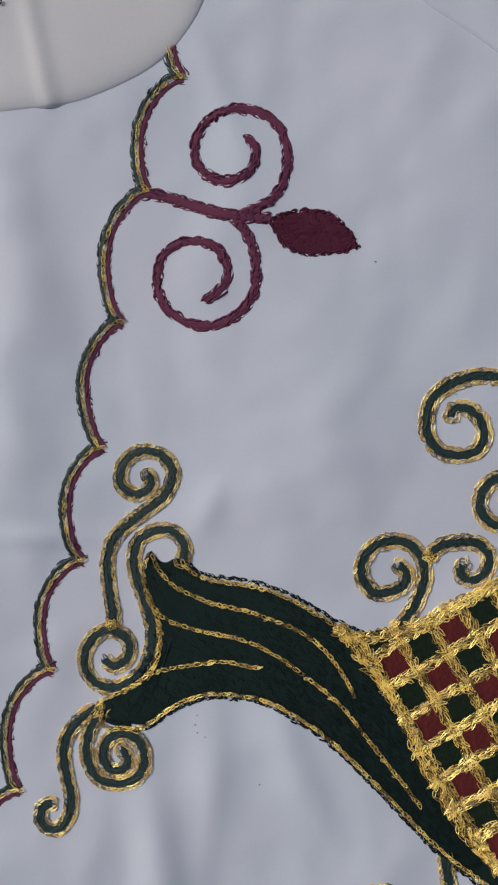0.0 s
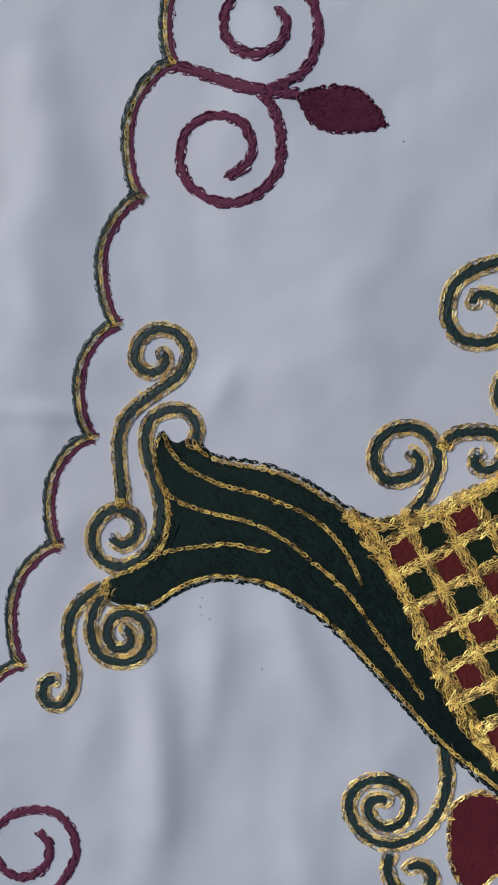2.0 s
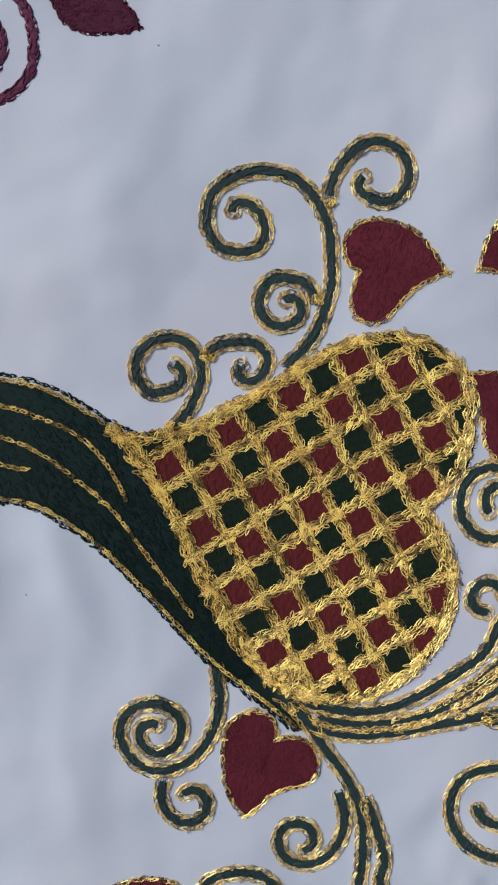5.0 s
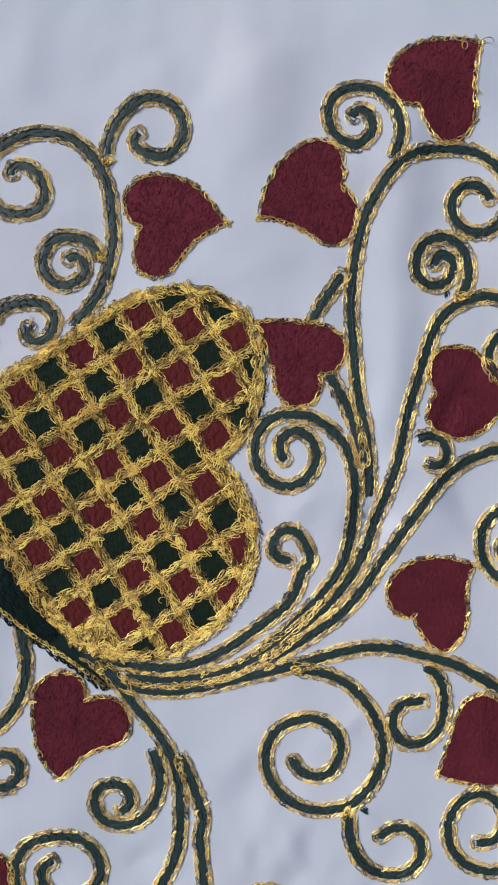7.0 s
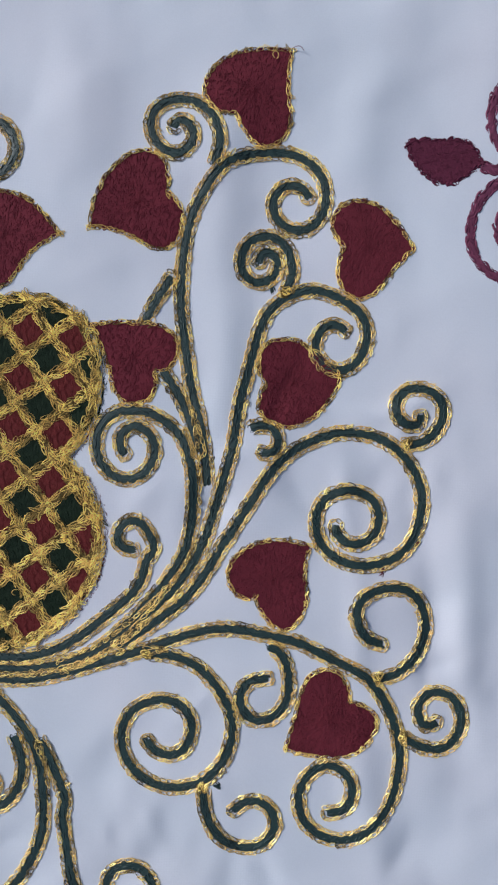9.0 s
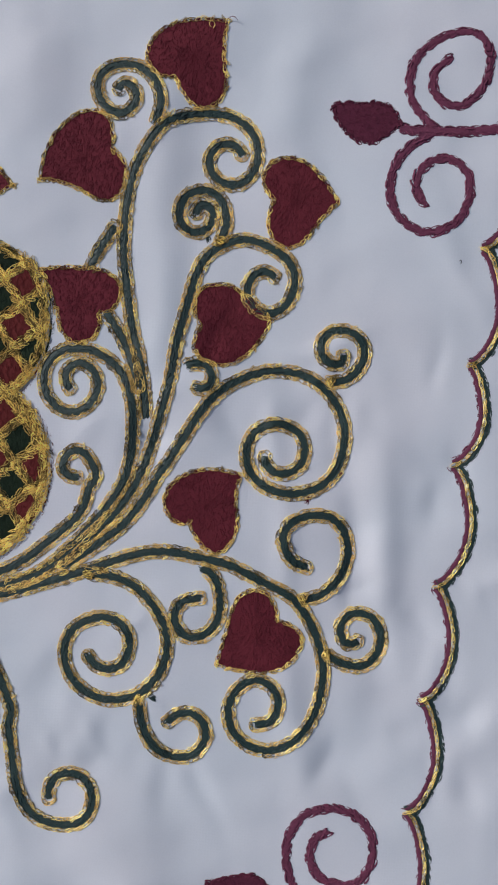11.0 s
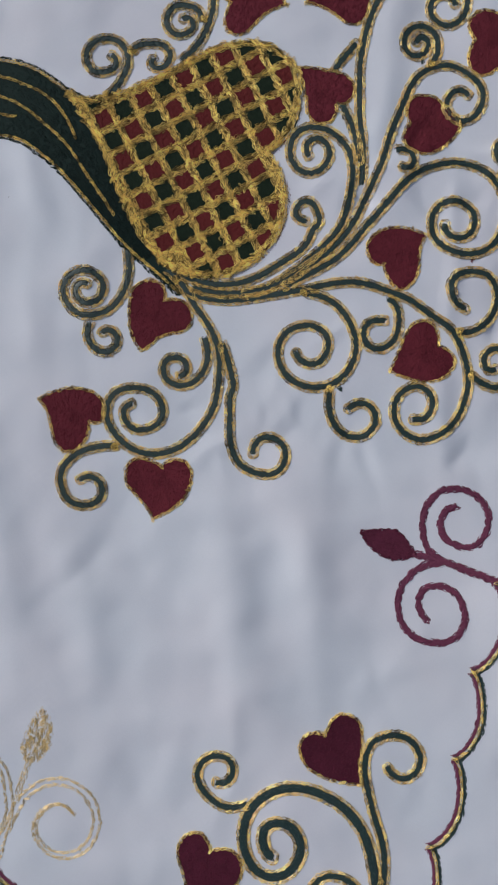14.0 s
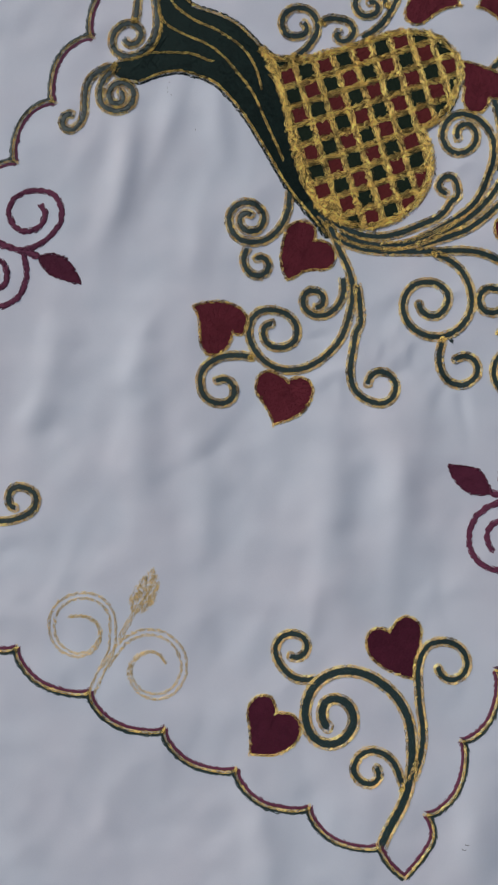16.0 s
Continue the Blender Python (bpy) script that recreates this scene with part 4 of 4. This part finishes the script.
sprig([(-236.2, 221.9), (-228, 220.8), (-217.7, 217.6), (-207.4, 214.2), (-199.8, 212.3), (-191.7, 211.4), (-178.3, 210.3)], [(-195.9, 210.6), (-187.2, 214.4), (-178.6, 218.7), (-173.1, 227.3), (-171.9, 239.6), (-175.8, 250.6), (-183.4, 256.7), (-192.5, 258.9), (-204.7, 256), (-212.6, 247.1), (-211.8, 234.5), (-201.2, 227.1), (-192.7, 228.4), (-187, 233.6), (-186, 241.5), (-190.6, 245.7)], [(-194.7, 209.8), (-187.6, 200), (-184.7, 188.3), (-186.6, 175), (-194.7, 166.1), (-206.1, 162.3), (-219, 165.4), (-226.9, 173.1), (-229.7, 183.4), (-225.6, 195.8), (-214.5, 200.4), (-204.5, 198), (-197.9, 189.9), (-198.9, 181.1), (-207.9, 173.9)], [(-178.3, 210), (-169.6, 212.8), (-154.7, 213.2), (-146.5, 207.4), (-139.3, 198.1)], [(-139.3, 198.1), (-149.1, 196), (-164.1, 195.3), (-173, 200.2), (-178.3, 210)])
sprig([(243.9, 123.3), (227.5, 122.3), (209.5, 122.9), (199.3, 123.9), (193.1, 125.7)], [(211.3, 123.8), (201.5, 135.2), (198.8, 146.6), (202.2, 159.5), (210.9, 167.5), (223.7, 172), (234.4, 169.7), (239.2, 160.9), (237.6, 149), (231.6, 140), (222.5, 135.1), (213.6, 138.8), (210.3, 148.1), (214.1, 155.3), (220.6, 159.7)], [(209.5, 121.1), (198.2, 116), (189.8, 105.9), (187, 93.1), (190, 82.1), (200.5, 73.2), (211.5, 72.9), (221.6, 79.3), (226.4, 90), (225.9, 101), (218, 108.3), (207.2, 107.4), (201, 100), (201, 90.9), (204.8, 86.2)], [(193.7, 126.2), (187.6, 122.8), (181.2, 119), (172.8, 119.6), (164, 127.3), (159.7, 136.9)], [(159.7, 136.9), (163.4, 139.6), (174.8, 138.6), (186.2, 137.6), (193.7, 126.2)])
sprig([(176.3, -273.9), (163.5, -270.6), (150.8, -267.4), (138, -263.8), (121.4, -261.6)], [(140, -263.7), (128.8, -256.9), (123.9, -242.5), (125.6, -228.2), (133.5, -218), (146.2, -215.1), (159.1, -219.4), (166.4, -228.9), (166.6, -241.5), (159.6, -251.7), (149.6, -253.2), (139.7, -248.6), (135.6, -238.7), (138.4, -230.5), (145.5, -226.8)], [(140, -265.7), (127.4, -268.5), (116.5, -278.7), (112.3, -293.3), (116.1, -307.6), (125.4, -316.4), (137.1, -318.7), (150, -315.8), (156.7, -306.7), (156.8, -295.8), (151.1, -286), (140.3, -281.1), (129.3, -283.9), (125.9, -293), (129.7, -301.9), (132.6, -304.7)], [(120.7, -261.6), (114, -252.7), (106.7, -247.4), (94, -247.7), (83, -249.9)], [(83, -249.9), (88.7, -257.8), (98, -264), (109.1, -266.4), (120.7, -261.6)])
sprig([(-330.1, -169), (-312.6, -172.8), (-297.8, -175.8), (-284.6, -176), (-268.6, -176.9)], [(-283.1, -174.7), (-272.1, -167.6), (-264.7, -157.7), (-260.5, -145.9), (-264.2, -132.9), (-273.4, -126.5), (-284.9, -127.2), (-296.6, -133.5), (-302, -144.3), (-297.8, -155.8), (-287.1, -160.9), (-277.6, -156.5), (-273.3, -148.4), (-274.8, -141.3), (-279.4, -138.3)], [(-282.2, -178.2), (-275.9, -190.4), (-275, -206.9), (-283.1, -219.3), (-298, -224.2), (-311.6, -217.6), (-317.7, -204.4), (-314.3, -191.4), (-304.9, -187), (-294.7, -189.9), (-289.4, -198.7), (-291.1, -207.5), (-298.6, -212.3)], [(-269.4, -177.1), (-257.6, -171.9), (-246, -174.8), (-232.5, -188.2)], [(-232.5, -188.2), (-247.2, -189), (-260.7, -186.2), (-269.4, -177.1)])
goldsprig([(-137.4, -492.2), (-134.5, -472.9), (-132, -457.4), (-134.3, -442.7), (-138.5, -430.7), (-150.1, -422.2), (-166.7, -423.2), (-180.2, -435.5), (-181, -450.6), (-172.3, -463.6), (-156.2, -467.2), (-144.8, -459.1), (-143.6, -445.3), (-152.6, -437.8), (-168.7, -440.5)], [(-132.2, -470), (-124, -448.4), (-112, -437.4), (-94.4, -435.2), (-79.3, -444.1), (-73.3, -459.1), (-78.1, -474.8), (-91.4, -482.5), (-106.1, -478.5), (-113.8, -467.2), (-110.6, -455.9), (-100.5, -449.5), (-88.5, -455.2)], [(-127.9, -447.7), (-125.7, -437.6), (-122.6, -425.5)], [(-122.6, -425.5), (-128, -414.3), (-123.6, -399), (-117.5, -387.9)], [(-117.5, -387.9), (-109.8, -399.3), (-111.3, -415.5), (-122.6, -425.5)])
knot([(53.1, -156.7)])
knot([(147.2, -137.2)])
knot([(-54.2, 130.3)])
knot([(100.8, 71.8)])
knot([(-57.8, 88.3)])
knot([(-247.4, 24.2)])
knot([(29.3, -93.4)])
knot([(-87.4, -209.4)])
knot([(-103.8, 61.2)])
knot([(153.7, -0.8)])
knot([(136.4, -109.5)])
knot([(-57.8, -92.7)])
knot([(-252.5, -14.3)])
knot([(111.9, -498.8)])
# ---- crumbs and ticks ----
speck(-132.1, 191.3, 1.4, 0.7, 0.3)
speck(-208.0, -21.2, 1.0, 0.7, 1)
speck(-207.1, -24.6, 0.9, 0.6, 0)
speck(-203.4, -26.3, 0.8, 0.6, 0)
speck(170.1, -525.7, 3.0, 1.3, 0.2)
speck(169.0, -529.9, 3.2, 1.4, 0.1)
speck(220.2, 56.3, 2.4, 1.2, 1.2)
speck(-207.4, -16.4, 0.8, 0.5, 0)
speck(-177.7, -47.6, 1.0, 0.6, 1)
speck(40.6, 65.3, 1, 0.6, 0)
stub(46.3, 80.3, 2.2)
stub(95.1, 72.8, 2.0)
stub(59.2, -155.9, -0.6)
stub(26.0, -435.5, 0.6)
stub(140.3, -60.5, 1.2, RED)
stub(156.9, -47.2, 0.8, RED)
speck(-302.0, 305.0, 1.6, 1.0, 0.8, 2.9)
# ---- loose thread ends ----
stray(108.0, 182.6, 0.5, 6.0, -1.4, MAROON)
stray(100.5, 178.5, 0.2, 8.0, 5.6)
stray(-36.0, -36.0, 2.6, 7.0, -4.5)
stray(-30.0, -13.0, 0.3, 6.0, -3.8)
stray(-29.0, -62.0, 1.9, 6.0, 4.2)
